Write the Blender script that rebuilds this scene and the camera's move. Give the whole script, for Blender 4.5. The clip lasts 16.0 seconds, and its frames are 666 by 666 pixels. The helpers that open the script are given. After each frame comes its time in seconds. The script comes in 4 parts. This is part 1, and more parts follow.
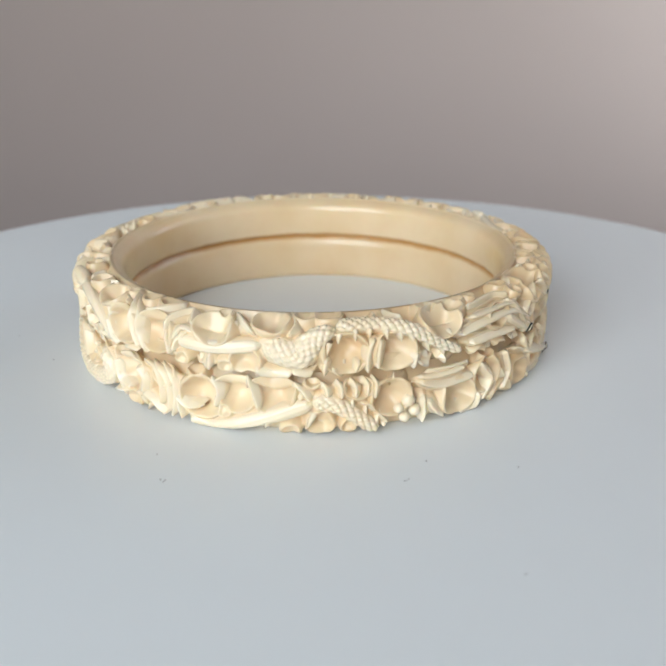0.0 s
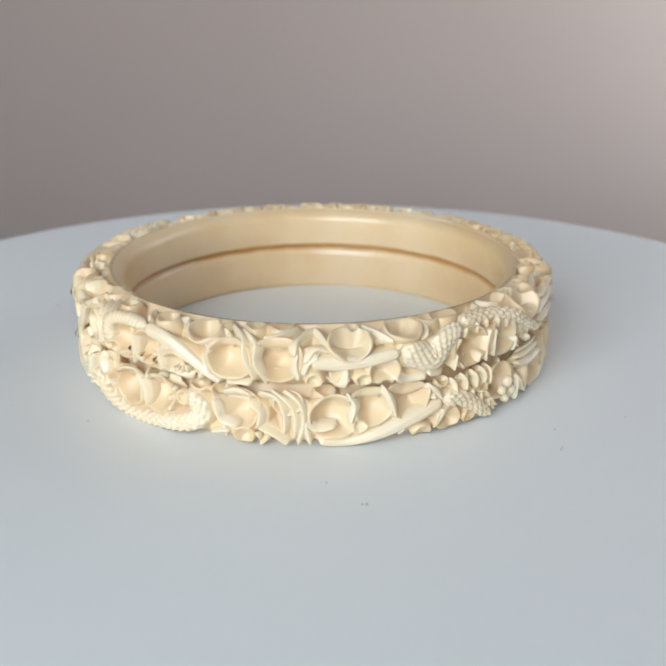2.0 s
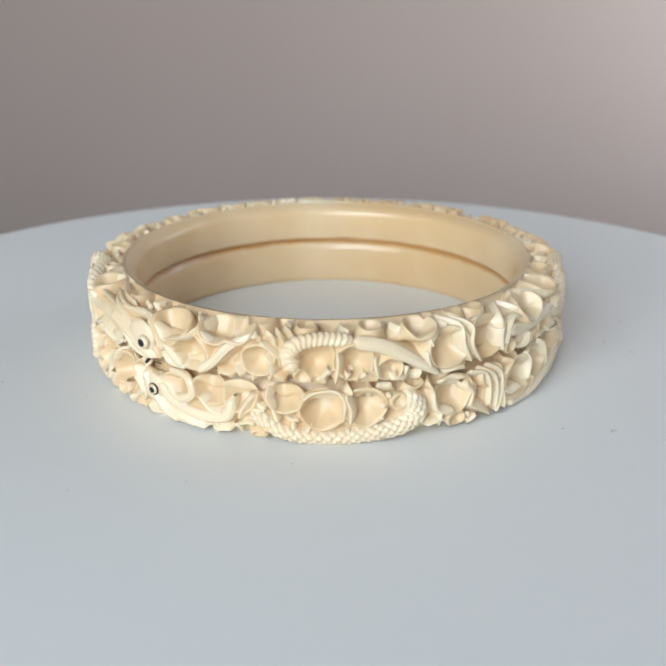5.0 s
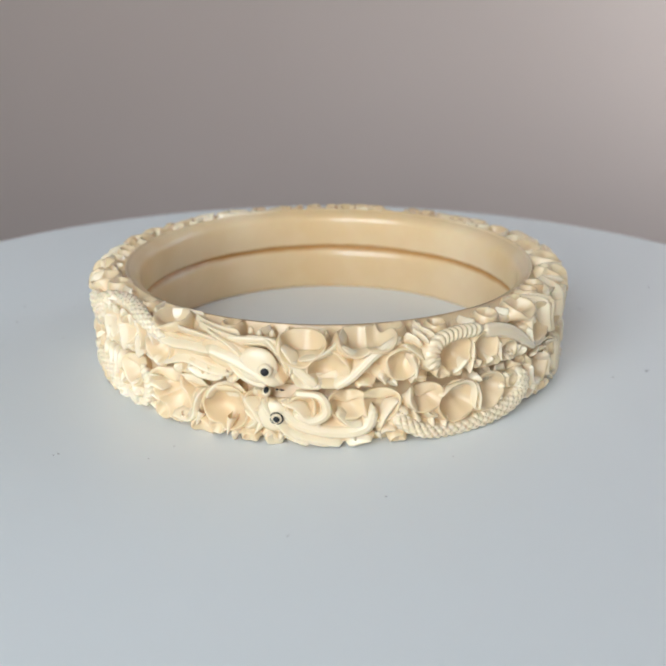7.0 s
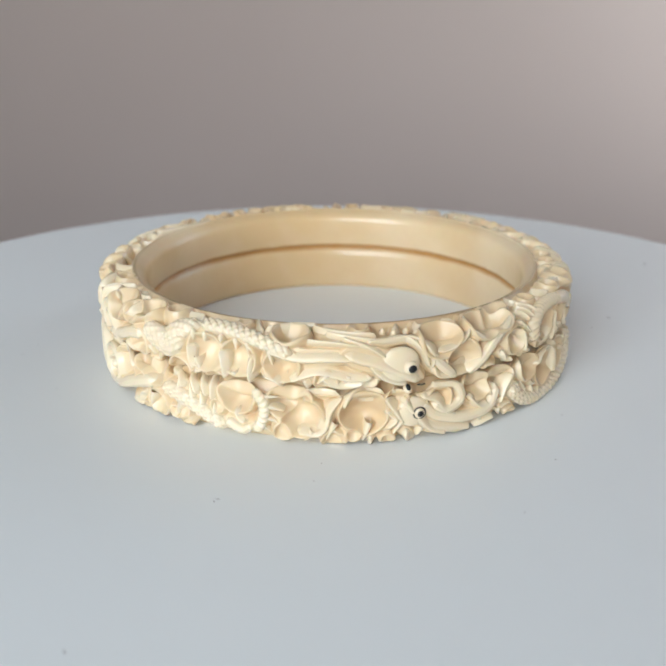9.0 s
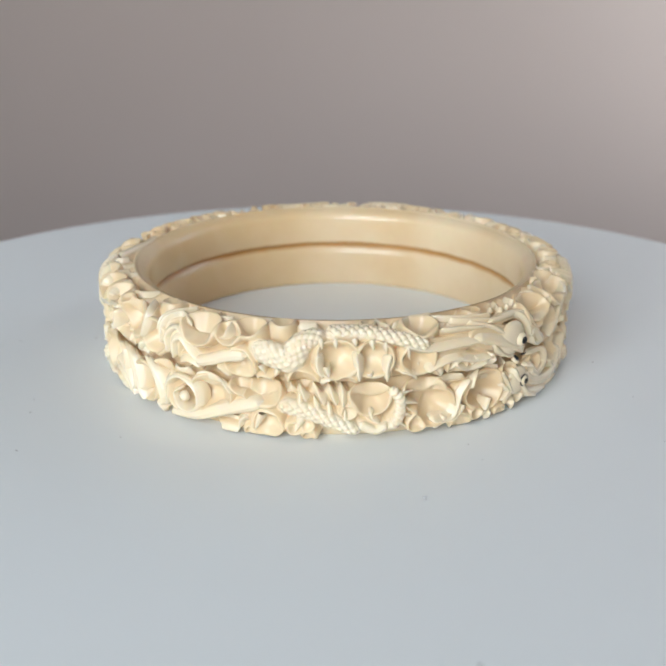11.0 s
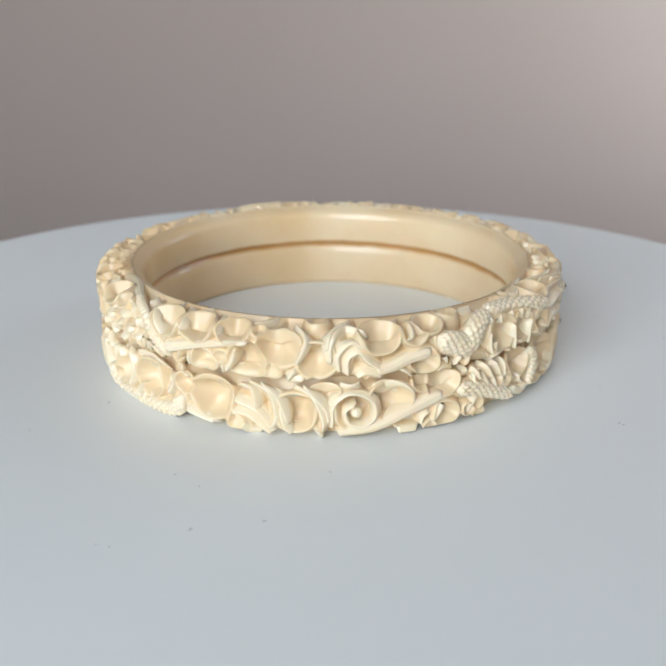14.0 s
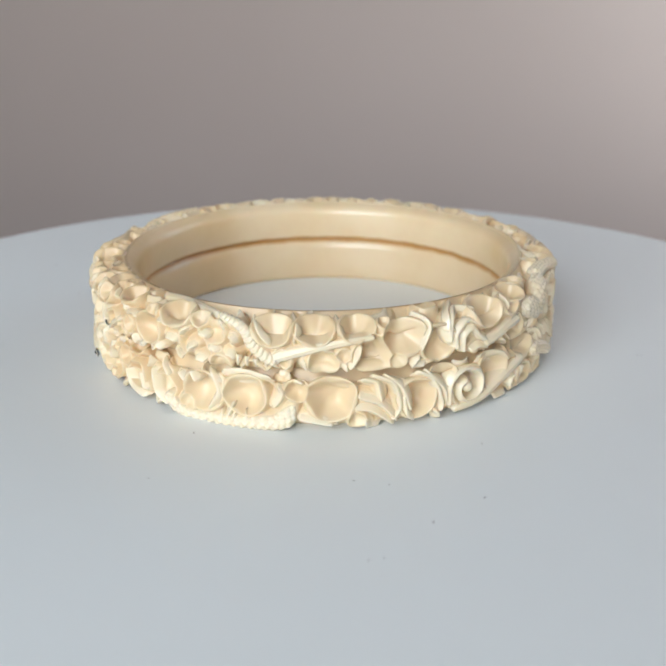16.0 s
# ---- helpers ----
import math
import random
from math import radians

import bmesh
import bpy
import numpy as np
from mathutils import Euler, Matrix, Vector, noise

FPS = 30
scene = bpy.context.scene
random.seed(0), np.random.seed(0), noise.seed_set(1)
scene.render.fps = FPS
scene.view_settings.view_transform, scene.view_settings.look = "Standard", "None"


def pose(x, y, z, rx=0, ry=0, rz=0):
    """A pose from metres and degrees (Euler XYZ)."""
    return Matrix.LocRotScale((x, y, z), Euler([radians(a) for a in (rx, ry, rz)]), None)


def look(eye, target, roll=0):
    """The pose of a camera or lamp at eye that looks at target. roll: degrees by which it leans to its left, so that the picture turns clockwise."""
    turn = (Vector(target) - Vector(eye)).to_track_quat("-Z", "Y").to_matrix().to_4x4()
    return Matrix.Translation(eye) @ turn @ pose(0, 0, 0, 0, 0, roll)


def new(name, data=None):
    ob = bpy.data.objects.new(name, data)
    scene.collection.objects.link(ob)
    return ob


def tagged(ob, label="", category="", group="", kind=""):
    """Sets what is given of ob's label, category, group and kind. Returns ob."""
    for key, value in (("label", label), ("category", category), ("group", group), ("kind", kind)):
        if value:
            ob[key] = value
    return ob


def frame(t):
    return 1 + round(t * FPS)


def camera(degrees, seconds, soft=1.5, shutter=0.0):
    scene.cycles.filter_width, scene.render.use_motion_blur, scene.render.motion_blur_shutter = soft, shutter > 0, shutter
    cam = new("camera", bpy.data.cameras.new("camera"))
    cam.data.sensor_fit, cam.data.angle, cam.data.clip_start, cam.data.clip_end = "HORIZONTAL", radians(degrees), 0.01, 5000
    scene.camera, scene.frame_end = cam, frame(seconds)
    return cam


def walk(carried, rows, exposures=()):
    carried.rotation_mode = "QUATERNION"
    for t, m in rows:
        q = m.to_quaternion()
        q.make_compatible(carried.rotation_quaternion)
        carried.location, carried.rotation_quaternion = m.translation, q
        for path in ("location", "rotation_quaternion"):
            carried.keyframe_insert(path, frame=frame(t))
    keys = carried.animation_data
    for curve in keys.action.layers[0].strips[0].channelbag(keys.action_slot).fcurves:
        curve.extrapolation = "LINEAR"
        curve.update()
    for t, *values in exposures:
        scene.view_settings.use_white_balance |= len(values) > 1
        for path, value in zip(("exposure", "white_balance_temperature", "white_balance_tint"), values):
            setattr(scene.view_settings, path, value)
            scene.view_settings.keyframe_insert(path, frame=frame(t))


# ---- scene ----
EYE_Y = -0.1375

# seconds, height, pitch and yaw of the hand-steadied camera
SWAY = [
    (0.0, 0.05404, 68.295, -0.538),
    (0.5, 0.05397, 68.475, -0.686),
    (1.0, 0.05441, 68.443, -0.793),
    (1.5, 0.05450, 68.579, -0.813),
    (2.0, 0.05419, 68.827, -0.829),
    (2.5, 0.05438, 68.796, -0.809),
    (3.0, 0.05414, 68.864, -0.793),
    (3.5, 0.05456, 68.649, -0.680),
    (4.0, 0.05435, 68.598, -0.624),
    (4.5, 0.05408, 68.602, -0.580),
    (5.0, 0.05453, 68.356, -0.607),
    (7.5, 0.05435, 68.917, -0.857),
    (8.0, 0.05453, 68.835, -0.783),
    (8.5, 0.05476, 68.730, -0.708),
    (9.0, 0.05468, 68.802, -0.699),
    (11.5, 0.05451, 68.786, -0.702),
    (12.0, 0.05443, 68.913, -0.717),
    (12.5, 0.05490, 68.706, -0.724),
    (13.0, 0.05547, 68.494, -0.749),
    (13.5, 0.05546, 68.494, -0.832),
    (14.0, 0.05510, 68.654, -0.841),
    (14.5, 0.05446, 68.803, -0.823),
    (15.0, 0.05387, 68.885, -0.755),
    (15.5, 0.05369, 68.848, -0.826),
    (16.0, 0.05386, 68.821, -0.914),
]
cam = camera(40.57, 16.0, soft=2.3)
cam.data.dof.use_dof, cam.data.dof.focus_distance, cam.data.dof.aperture_fstop = True, 0.118, 38.0
walk(cam, [(t, pose(0, EYE_Y, z, rx, 0, rz) @ pose(0, 0, 0, 0, 0, -0.139)) for t, z, rx, rz in SWAY])

# seconds and degrees that the turntable has turned
TURN = [
    (0.0, 0.00),
    (0.5, 6.93),
    (1.0, 13.82),
    (1.5, 20.44),
    (2.0, 27.04),
    (2.5, 33.80),
    (3.0, 40.77),
    (3.5, 47.50),
    (4.0, 54.14),
    (4.5, 61.17),
    (5.0, 68.30),
    (7.5, 102.64),
    (8.0, 109.34),
    (8.5, 115.92),
    (9.0, 122.74),
    (11.5, 156.55),
    (12.0, 163.03),
    (12.5, 169.36),
    (13.0, 175.90),
    (13.5, 182.63),
    (14.0, 189.25),
    (14.5, 195.96),
    (15.0, 202.59),
    (15.5, 209.59),
    (16.0, 216.25),
]

# ---- world and light ----
world = bpy.data.worlds.new("sky")
scene.world = world
world.use_nodes = True
wt = world.node_tree
sky = wt.nodes.new("ShaderNodeTexSky")
sky.sky_type, sky.sun_disc = "NISHITA", False
sky.sun_elevation, sky.sun_rotation = radians(35), radians(200)
wt.links.new(sky.outputs[0], wt.nodes["Background"].inputs[0])
wt.nodes["Background"].inputs[1].default_value = 0.12
scene.view_settings.exposure = 0.08


def window_light(name, place, target, wide, high, power, colour):
    """The sky's light that comes in through a window's opening."""
    lamp = bpy.data.lights.new(name, "AREA")
    lamp.shape, lamp.size, lamp.size_y, lamp.energy, lamp.color = "RECTANGLE", wide, high, power, colour
    ob = new(name, lamp)
    ob.matrix_world = look(place, target)
    return ob


# ---- materials ----
def material(name, colour, rough=0.5, **more):
    m = bpy.data.materials.new(name)
    m.use_nodes = True
    b = m.node_tree.nodes["Principled BSDF"]
    b.inputs["Base Color"].default_value = (*colour, 1)
    b.inputs["Roughness"].default_value = rough
    for key, value in more.items():
        b.inputs[key.replace("_", " ")].default_value = value
    return m, m.node_tree, b


def noise_mix(nt, scale, low, high, a, b, detail=4.0, space="Object"):
    """A colour between a and b that follows a noise of that scale."""
    co = nt.nodes.new("ShaderNodeTexCoord")
    n = nt.nodes.new("ShaderNodeTexNoise")
    n.inputs["Scale"].default_value, n.inputs["Detail"].default_value = scale, detail
    nt.links.new(co.outputs[space], n.inputs["Vector"])
    r = nt.nodes.new("ShaderNodeValToRGB")
    r.color_ramp.elements[0].position, r.color_ramp.elements[1].position = low, high
    r.color_ramp.elements[0].color, r.color_ramp.elements[1].color = (*a, 1), (*b, 1)
    nt.links.new(n.outputs["Fac"], r.inputs["Fac"])
    return r.outputs["Color"], n.outputs["Fac"]


def add_bump(nt, b, height, strength, distance):
    bump = nt.nodes.new("ShaderNodeBump")
    bump.inputs["Strength"].default_value, bump.inputs["Distance"].default_value = strength, distance
    nt.links.new(height, bump.inputs["Height"])
    nt.links.new(bump.outputs["Normal"], b.inputs["Normal"])


def ivory_material(name, light, dark, rough, glow=0.22):
    m, nt, b = material(name, light, rough)
    colour, _ = noise_mix(nt, 55, 0.35, 0.7, light, dark)
    nt.links.new(colour, b.inputs["Base Color"])
    _, fine = noise_mix(nt, 900, 0.3, 0.7, light, dark, 6.0)
    add_bump(nt, b, fine, 0.3, 0.00012)
    b.inputs["Subsurface Weight"].default_value = glow
    b.inputs["Subsurface Radius"].default_value = (1.0, 0.6, 0.32)
    b.inputs["Subsurface Scale"].default_value = 0.0018
    b.inputs["IOR"].default_value = 1.54
    return m


def stain_shade_edge(m, at, reach, colour):
    """Amber stain and painted-in joint shade along an inner wall's rim, at that height."""
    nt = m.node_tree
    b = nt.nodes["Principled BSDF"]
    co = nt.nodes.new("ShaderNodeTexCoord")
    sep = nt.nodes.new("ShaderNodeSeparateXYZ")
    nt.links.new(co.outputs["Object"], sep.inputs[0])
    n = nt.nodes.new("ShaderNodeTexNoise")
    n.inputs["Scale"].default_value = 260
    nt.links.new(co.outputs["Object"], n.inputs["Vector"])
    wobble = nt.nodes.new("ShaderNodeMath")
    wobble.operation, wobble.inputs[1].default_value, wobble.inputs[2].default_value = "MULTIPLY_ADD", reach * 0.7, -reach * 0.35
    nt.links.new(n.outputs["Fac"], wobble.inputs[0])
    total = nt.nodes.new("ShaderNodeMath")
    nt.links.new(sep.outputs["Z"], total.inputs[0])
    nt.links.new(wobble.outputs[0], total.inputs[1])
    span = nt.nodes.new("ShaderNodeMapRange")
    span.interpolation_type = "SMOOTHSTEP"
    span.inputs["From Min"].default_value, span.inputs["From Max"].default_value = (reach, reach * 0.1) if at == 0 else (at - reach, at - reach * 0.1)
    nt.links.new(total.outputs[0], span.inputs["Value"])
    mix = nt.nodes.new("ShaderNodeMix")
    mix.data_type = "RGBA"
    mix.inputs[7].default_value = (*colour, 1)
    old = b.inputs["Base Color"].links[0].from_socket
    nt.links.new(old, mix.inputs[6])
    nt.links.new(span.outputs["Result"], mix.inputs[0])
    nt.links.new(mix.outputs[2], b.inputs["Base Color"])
    return m


# Face deeper, raised parts paler: wear, plus light and shade put into the colour.
IVORY = ivory_material("carved_ivory", (0.80, 0.64, 0.425), (0.70, 0.50, 0.285), 0.34, 0.2)
IVORY_HIGH = ivory_material("worn_and_lit_ivory", (0.87, 0.745, 0.555), (0.79, 0.62, 0.405), 0.27, 0.2)
INNER_UP = stain_shade_edge(ivory_material("polished_ivory_upper", (0.82, 0.655, 0.435), (0.72, 0.515, 0.285), 0.24), 0, 0.0009, (0.56, 0.29, 0.10))
INNER_LOW = stain_shade_edge(ivory_material("polished_ivory_lower", (0.82, 0.655, 0.435), (0.72, 0.515, 0.285), 0.24), 0.0079, 0.0008, (0.56, 0.29, 0.10))
INK, _, _ = material("black_ink", (0.006, 0.006, 0.007), 0.6)
DISC, dnt, db = material("white_plastic", (0.76, 0.80, 0.81), 0.38)
dcol, dfac = noise_mix(dnt, 9, 0.3, 0.75, (0.81, 0.85, 0.86), (0.835, 0.875, 0.885))
dnt.links.new(dcol, db.inputs["Base Color"])
_, dfine = noise_mix(dnt, 2500, 0.3, 0.7, (0, 0, 0), (1, 1, 1))
add_bump(dnt, db, dfine, 0.05, 0.0001)
DUST, _, _ = material("dust", (0.52, 0.52, 0.53), 0.9)
PAINT, pnt, pb = material("wall_paint", (0.455, 0.38, 0.345), 0.85)
pcol, pfac = noise_mix(pnt, 3, 0.3, 0.7, (0.44, 0.365, 0.33), (0.47, 0.395, 0.36))
pnt.links.new(pcol, pb.inputs["Base Color"])
WOOD, wnt, wb = material("brown_wood", (0.22, 0.13, 0.07), 0.5)
wcol, _ = noise_mix(wnt, 12, 0.3, 0.7, (0.20, 0.11, 0.06), (0.27, 0.17, 0.10))
wnt.links.new(wcol, wb.inputs["Base Color"])


# ---- mesh helpers ----
def link(name, bm, mat, parent=None, label="", smooth=False):
    me = bpy.data.meshes.new(name)
    bm.normal_update()
    bm.to_mesh(me)
    bm.free()
    me.materials.append(mat)
    if smooth:
        me.polygons.foreach_set("use_smooth", [True] * len(me.polygons))
    ob = new(name, me)
    ob.parent = parent
    if label:
        tagged(ob, label)
    return ob


def box(x0, x1, y0, y1, z0, z1, bevel=0.0):
    bm = bmesh.new()
    bmesh.ops.create_cube(bm, size=1)
    bmesh.ops.scale(bm, vec=(x1 - x0, y1 - y0, z1 - z0), verts=bm.verts)
    bmesh.ops.translate(bm, vec=((x0 + x1) / 2, (y0 + y1) / 2, (z0 + z1) / 2), verts=bm.verts)
    if bevel:
        bmesh.ops.bevel(bm, geom=bm.edges[:], offset=bevel, segments=2, affect="EDGES")
    return bm


def lathe(profile, steps, closed=False):
    """A body turned round z from (radius, height) pairs."""
    bm = bmesh.new()
    rings = []
    for r, z in profile:
        if r < 1e-7:
            rings.append([bm.verts.new((0, 0, z))])
        else:
            rings.append([bm.verts.new((r * math.cos(math.tau * i / steps), r * math.sin(math.tau * i / steps), z)) for i in range(steps)])
    pairs = list(zip(rings, rings[1:]))
    if closed:
        pairs.append((rings[-1], rings[0]))
    for a, b in pairs:
        for i in range(steps):
            j = (i + 1) % steps
            if len(a) == 1:
                bm.faces.new((a[0], b[i], b[j]))
            elif len(b) == 1:
                bm.faces.new((a[i], b[0], a[j]))
            else:
                bm.faces.new((a[i], b[i], b[j], a[j]))
    bmesh.ops.recalc_face_normals(bm, faces=bm.faces)
    return bm


# ---- the room ----
TABLE = -0.100
ROOM = (-2.3, 0.55, -0.52, 0.50, -0.85, 1.65)
x0, x1, y0, y1, z0, z1 = ROOM
tagged(link("floor", box(x0 - .1, x1 + .1, y0 - .1, y1 + .1, z0 - .1, z0), WOOD), "brown wooden floor of the room", "floor", kind="structure")
tagged(link("ceiling", box(x0 - .1, x1 + .1, y0 - .1, y1 + .1, z1, z1 + .1), PAINT), "warm grey painted ceiling", "ceiling", kind="structure")
tagged(link("wall_north", box(x0, x1, y1, y1 + .1, z0, z1), PAINT), "plain warm grey painted wall", "wall", kind="structure")
tagged(link("wall_west", box(x0 - .1, x0, y0 - .1, y1 + .1, z0, z1), PAINT), "plain warm grey painted wall", "wall", kind="structure")


def wall_with_opening(name, along, at, thick, a0, a1, o0, o1, p0, p1):
    """A wall whose window opening runs from o0 to o1 along it and from p0 to p1 in height."""
    bm = bmesh.new()
    for s0, s1, h0, h1 in ((a0, o0, z0, z1), (o1, a1, z0, z1), (o0, o1, z0, p0), (o0, o1, p1, z1)):
        b = box(s0, s1, at, at + thick, h0, h1) if along == "x" else box(at, at + thick, s0, s1, h0, h1)
        me = bpy.data.meshes.new("piece")
        b.to_mesh(me)
        b.free()
        bm.from_mesh(me)
        bpy.data.meshes.remove(me)
    return tagged(link(name, bm, PAINT), "plain warm grey painted wall with a window opening", "wall", kind="structure")


wall_with_opening("wall_east", "y", x1, .1, y0 - .1, y1 + .1, 0.08, 0.45, -0.05, 0.60)
wall_with_opening("wall_south", "x", y0 - .1, .1, x0, x1, -0.52, -0.02, 0.02, 0.54)
window_light("window_light_south", (-0.27, y0 - .02, 0.28), (0.06, 0.4, -0.05), 0.50, 0.52, 4.75, (0.83, 0.925, 1.0))
window_light("window_light_east", (x1 + .02, 0.265, 0.275), (0.36, 0.5, 0.36), 0.37, 0.65, 4.1, (0.86, 0.935, 1.0))

# the table below the turntable
table = tagged(new("table"), "brown wooden table under the turntable", "table")
table.location = (0, 0, z0)
link("tabletop", box(-.45, .45, -.35, .40, TABLE - z0 - .03, TABLE - z0, .004), WOOD, table)
for lx in (-.40, .40):
    for ly in (-.30, .30):
        link("leg", box(lx - .025, lx + .025, ly - .025, ly + .025, 0, TABLE - z0 - .03, .003), WOOD, table)

# the turntable: a base on the table and the disc that turns on it
base = tagged(new("display_stand"), "white plastic stand under the turntable disc", "stand")
base.location = (0, 0, TABLE)
link("body", lathe([(0, 0), (.068, 0), (.070, .002), (.070, .080), (.067, .084), (.012, .084), (.012, .090), (0, .090)], 96), DISC, base, smooth=False)

DISC_R = 0.0974
turntable = tagged(new("turntable"), "white matt plastic turntable disc with dust specks", "turntable")
link("disc", lathe([(0, -.010), (DISC_R - .002, -.010), (DISC_R - .0006, -.0092), (DISC_R, -.0080), (DISC_R, -.0016), (DISC_R - .0005, -.0006), (DISC_R - .0016, 0), (DISC_R * .5, 0), (0, 0)], 256), DISC, turntable)

# ---- the bangles ----
def speck(a, radius, wide, turn):
    """A flat crumb of dust that sticks to the disc."""
    rng = random.Random(int(a * 10) + 7)
    bm = bmesh.new()
    ring = [bm.verts.new((wide * rng.uniform(.5, 1.2) * math.cos(k), .45 * wide * rng.uniform(.5, 1.2) * math.sin(k), 0)) for k in np.linspace(0, 5.6, 8)]
    top = bm.verts.new((0, 0, wide * .4))
    for p, q in zip(ring, ring[1:] + ring[:1]):
        bm.faces.new((p, q, top))
    bmesh.ops.rotate(bm, verts=bm.verts, matrix=pose(0, 0, 0, 0, 0, turn).to_3x3())
    bmesh.ops.translate(bm, verts=bm.verts, vec=(radius * math.sin(radians(a)), -radius * math.cos(radians(a)), 0.00004))
    link("speck", bm, DUST, turntable, "tiny dark dust speck")


speck(-22.0, 0.0509, 0.00030, 95)
speck(15.5, 0.0449, 0.00028, 84)
speck(10.8, 0.0487, 0.00026, 24)
speck(16.5, 0.0681, 0.00026, 30)
speck(-26.4, 0.0460, 0.00020, 134)
speck(11.4, 0.0484, 0.00020, 93)
speck(26.8, 0.0503, 0.00022, 67)
speck(-73.6, 0.0428, 0.00020, 0)
speck(-87.4, 0.0493, 0.00020, 59)
speck(-21.4, 0.0508, 0.00024, 60)
speck(-26.3, 0.0461, 0.00020, 81)
speck(-99.6, 0.0565, 0.00020, 132)
speck(-21.4, 0.0511, 0.00026, 78)
speck(-140.0, 0.0771, 0.00036, 2)
speck(-136.9, 0.0507, 0.00022, 12)
speck(-123.1, 0.0407, 0.00020, 90)
speck(-124.2, 0.0448, 0.00016, 13)
speck(-206.7, 0.0478, 0.00024, 67)
speck(-136.7, 0.0501, 0.00026, 37)
speck(-187.9, 0.0426, 0.00024, 153)
speck(-203.9, 0.0562, 0.00034, 48)
speck(-196.1, 0.0534, 0.00032, 172)
speck(-211.5, 0.0463, 0.00022, 145)
speck(-242.1, 0.0374, 0.00026, 32)
speck(-210.4, 0.0617, 0.00024, 147)
speck(-240.3, 0.0494, 0.00020, 173)
speck(-241.8, 0.0376, 0.00022, 89)
speck(-211.9, 0.0619, 0.00020, 169)
speck(-1.0, 0.0788, 0.00050, 33)

# Lengths in this section are millimetres: a is the angle round the band, v the way down over its outer face.
MM = 0.001
R_IN, R_OUT = 29.0, 36.3
RIM = 30.9
ROUND_MM = math.radians(1) * 35.8
OFF_X, OFF_Y = 2.08 * math.sin(radians(-55.2)), -2.08 * math.cos(radians(-55.2))


class Face:
    """The rounded outer face of one bangle, into which bowls are cut and on which strands stand."""

    def __init__(self, high, seed, out, up):
        s = np.linspace(math.pi / 2, -math.pi / 2, 4000)
        r0 = RIM
        self.high = high
        self.r = r0 + (R_OUT - r0) * np.abs(np.cos(s)) ** np.where(s > 0, *out)
        self.z = high / 2 + high / 2 * np.sign(np.sin(s)) * np.abs(np.sin(s)) ** np.where(s > 0, *up)
        v = np.r_[0, np.cumsum(np.hypot(np.diff(self.r), np.diff(self.z)))]
        even = np.linspace(0, v[-1], 601)
        self.r, self.z = np.interp(even, v, self.r), np.interp(even, v, self.z)
        dr, dz = np.gradient(self.r), np.gradient(self.z)
        soft = np.hanning(47) / np.hanning(47).sum()
        dr, dz = (np.convolve(np.pad(q, 23, mode="edge"), soft, mode="valid") for q in (dr, dz))
        size = np.hypot(dr, dz) + 1e-9
        self.nr, self.nz = -dz / size, dr / size
        self.v = np.r_[0, np.cumsum(np.hypot(np.diff(self.r), np.diff(self.z)))]
        self.length = self.v[-1]
        self.cols, self.rows = 2300, 150
        self.A = np.linspace(0, 360, self.cols, endpoint=False)[:, None]
        self.V = np.linspace(0, self.length, self.rows)[None, :]
        rng = np.random.default_rng(seed)
        self.level = np.full((self.cols, self.rows), -2.15)
        for n, amp in ((9, 0.10), (23, 0.14), (47, 0.12), (71, 0.08)):
            for _ in range(3):
                ph = rng.uniform(0, 6.28, 2)
                self.level += amp * np.sin(np.radians(self.A) * (n + rng.integers(0, 5)) + ph[0]) * np.sin(self.V * n * 0.028 + ph[1])
        self.low_corner = self.length - (R_OUT - r0) - 0.2
        self.high_corner = R_OUT - r0
        self.sloped = out[0] > 0.4
        self.bowls = []

    def place(self, a, v, lift):
        """Points of the face lifted outwards, in metres round the turntable's axis."""
        a, v = np.radians(a), np.clip(v, 0, self.length)
        r = np.interp(v, self.v, self.r) + lift * np.interp(v, self.v, self.nr)
        z = np.interp(v, self.v, self.z) + lift * np.interp(v, self.v, self.nz)
        return np.stack([(OFF_X + r * np.sin(a)) * MM, (OFF_Y - r * np.cos(a)) * MM, z * MM], -1)

    def mound(self, a, v, inside, outside, top):
        """Stock left standing round a form: level to the inner distance, then sloping off."""
        da = ((self.A - a + 180) % 360 - 180) * ROUND_MM
        c = np.nonzero(np.abs(da[:, 0]) < outside)[0]
        d = np.clip((np.hypot(da[c], self.V - v) - inside) / (outside - inside), 0, 1)
        self.level[c] = np.maximum(self.level[c], np.where(d < 1, top - 2.0 * d ** 1.5, -9))

    def bowl(self, a, v, radius, deep=0.95):
        """A round cup with a standing rim; where two cups meet, a sharp crest is left between them."""
        self.bowls.append((a, v, radius, deep))
        self.mound(a, v, radius * 1.05, radius * 1.05 + 0.75, self.stock(v))

    def stock(self, v):
        """How far the untouched rim of a cup stands out; it is highest along a sloped upper edge."""
        return 0.4 if self.sloped and v < 5.5 else 0.0

    def cut_bowls(self):
        for a, v, radius, deep in self.bowls:
            da = ((self.A - a + 180) % 360 - 180) * ROUND_MM
            c = np.nonzero(np.abs(da[:, 0]) < radius * 1.4)[0]
            turn, lean = np.arctan2(self.V - v, da[c]), 2.4 * a + v
            d = np.hypot(da[c], self.V - v) / radius * (1 + 0.07 * np.sin(3 * turn + lean) + 0.05 * np.sin(5 * turn + 2 * lean))
            depth = min(deep * radius, 2.6) * (1 + 0.35 * d * np.cos(turn - lean))
            cup = self.stock(v) + 0.05 - depth * (1 - d ** 2.6)
            self.level[c] = np.minimum(self.level[c], np.where(d < 1.35, cup, 9))

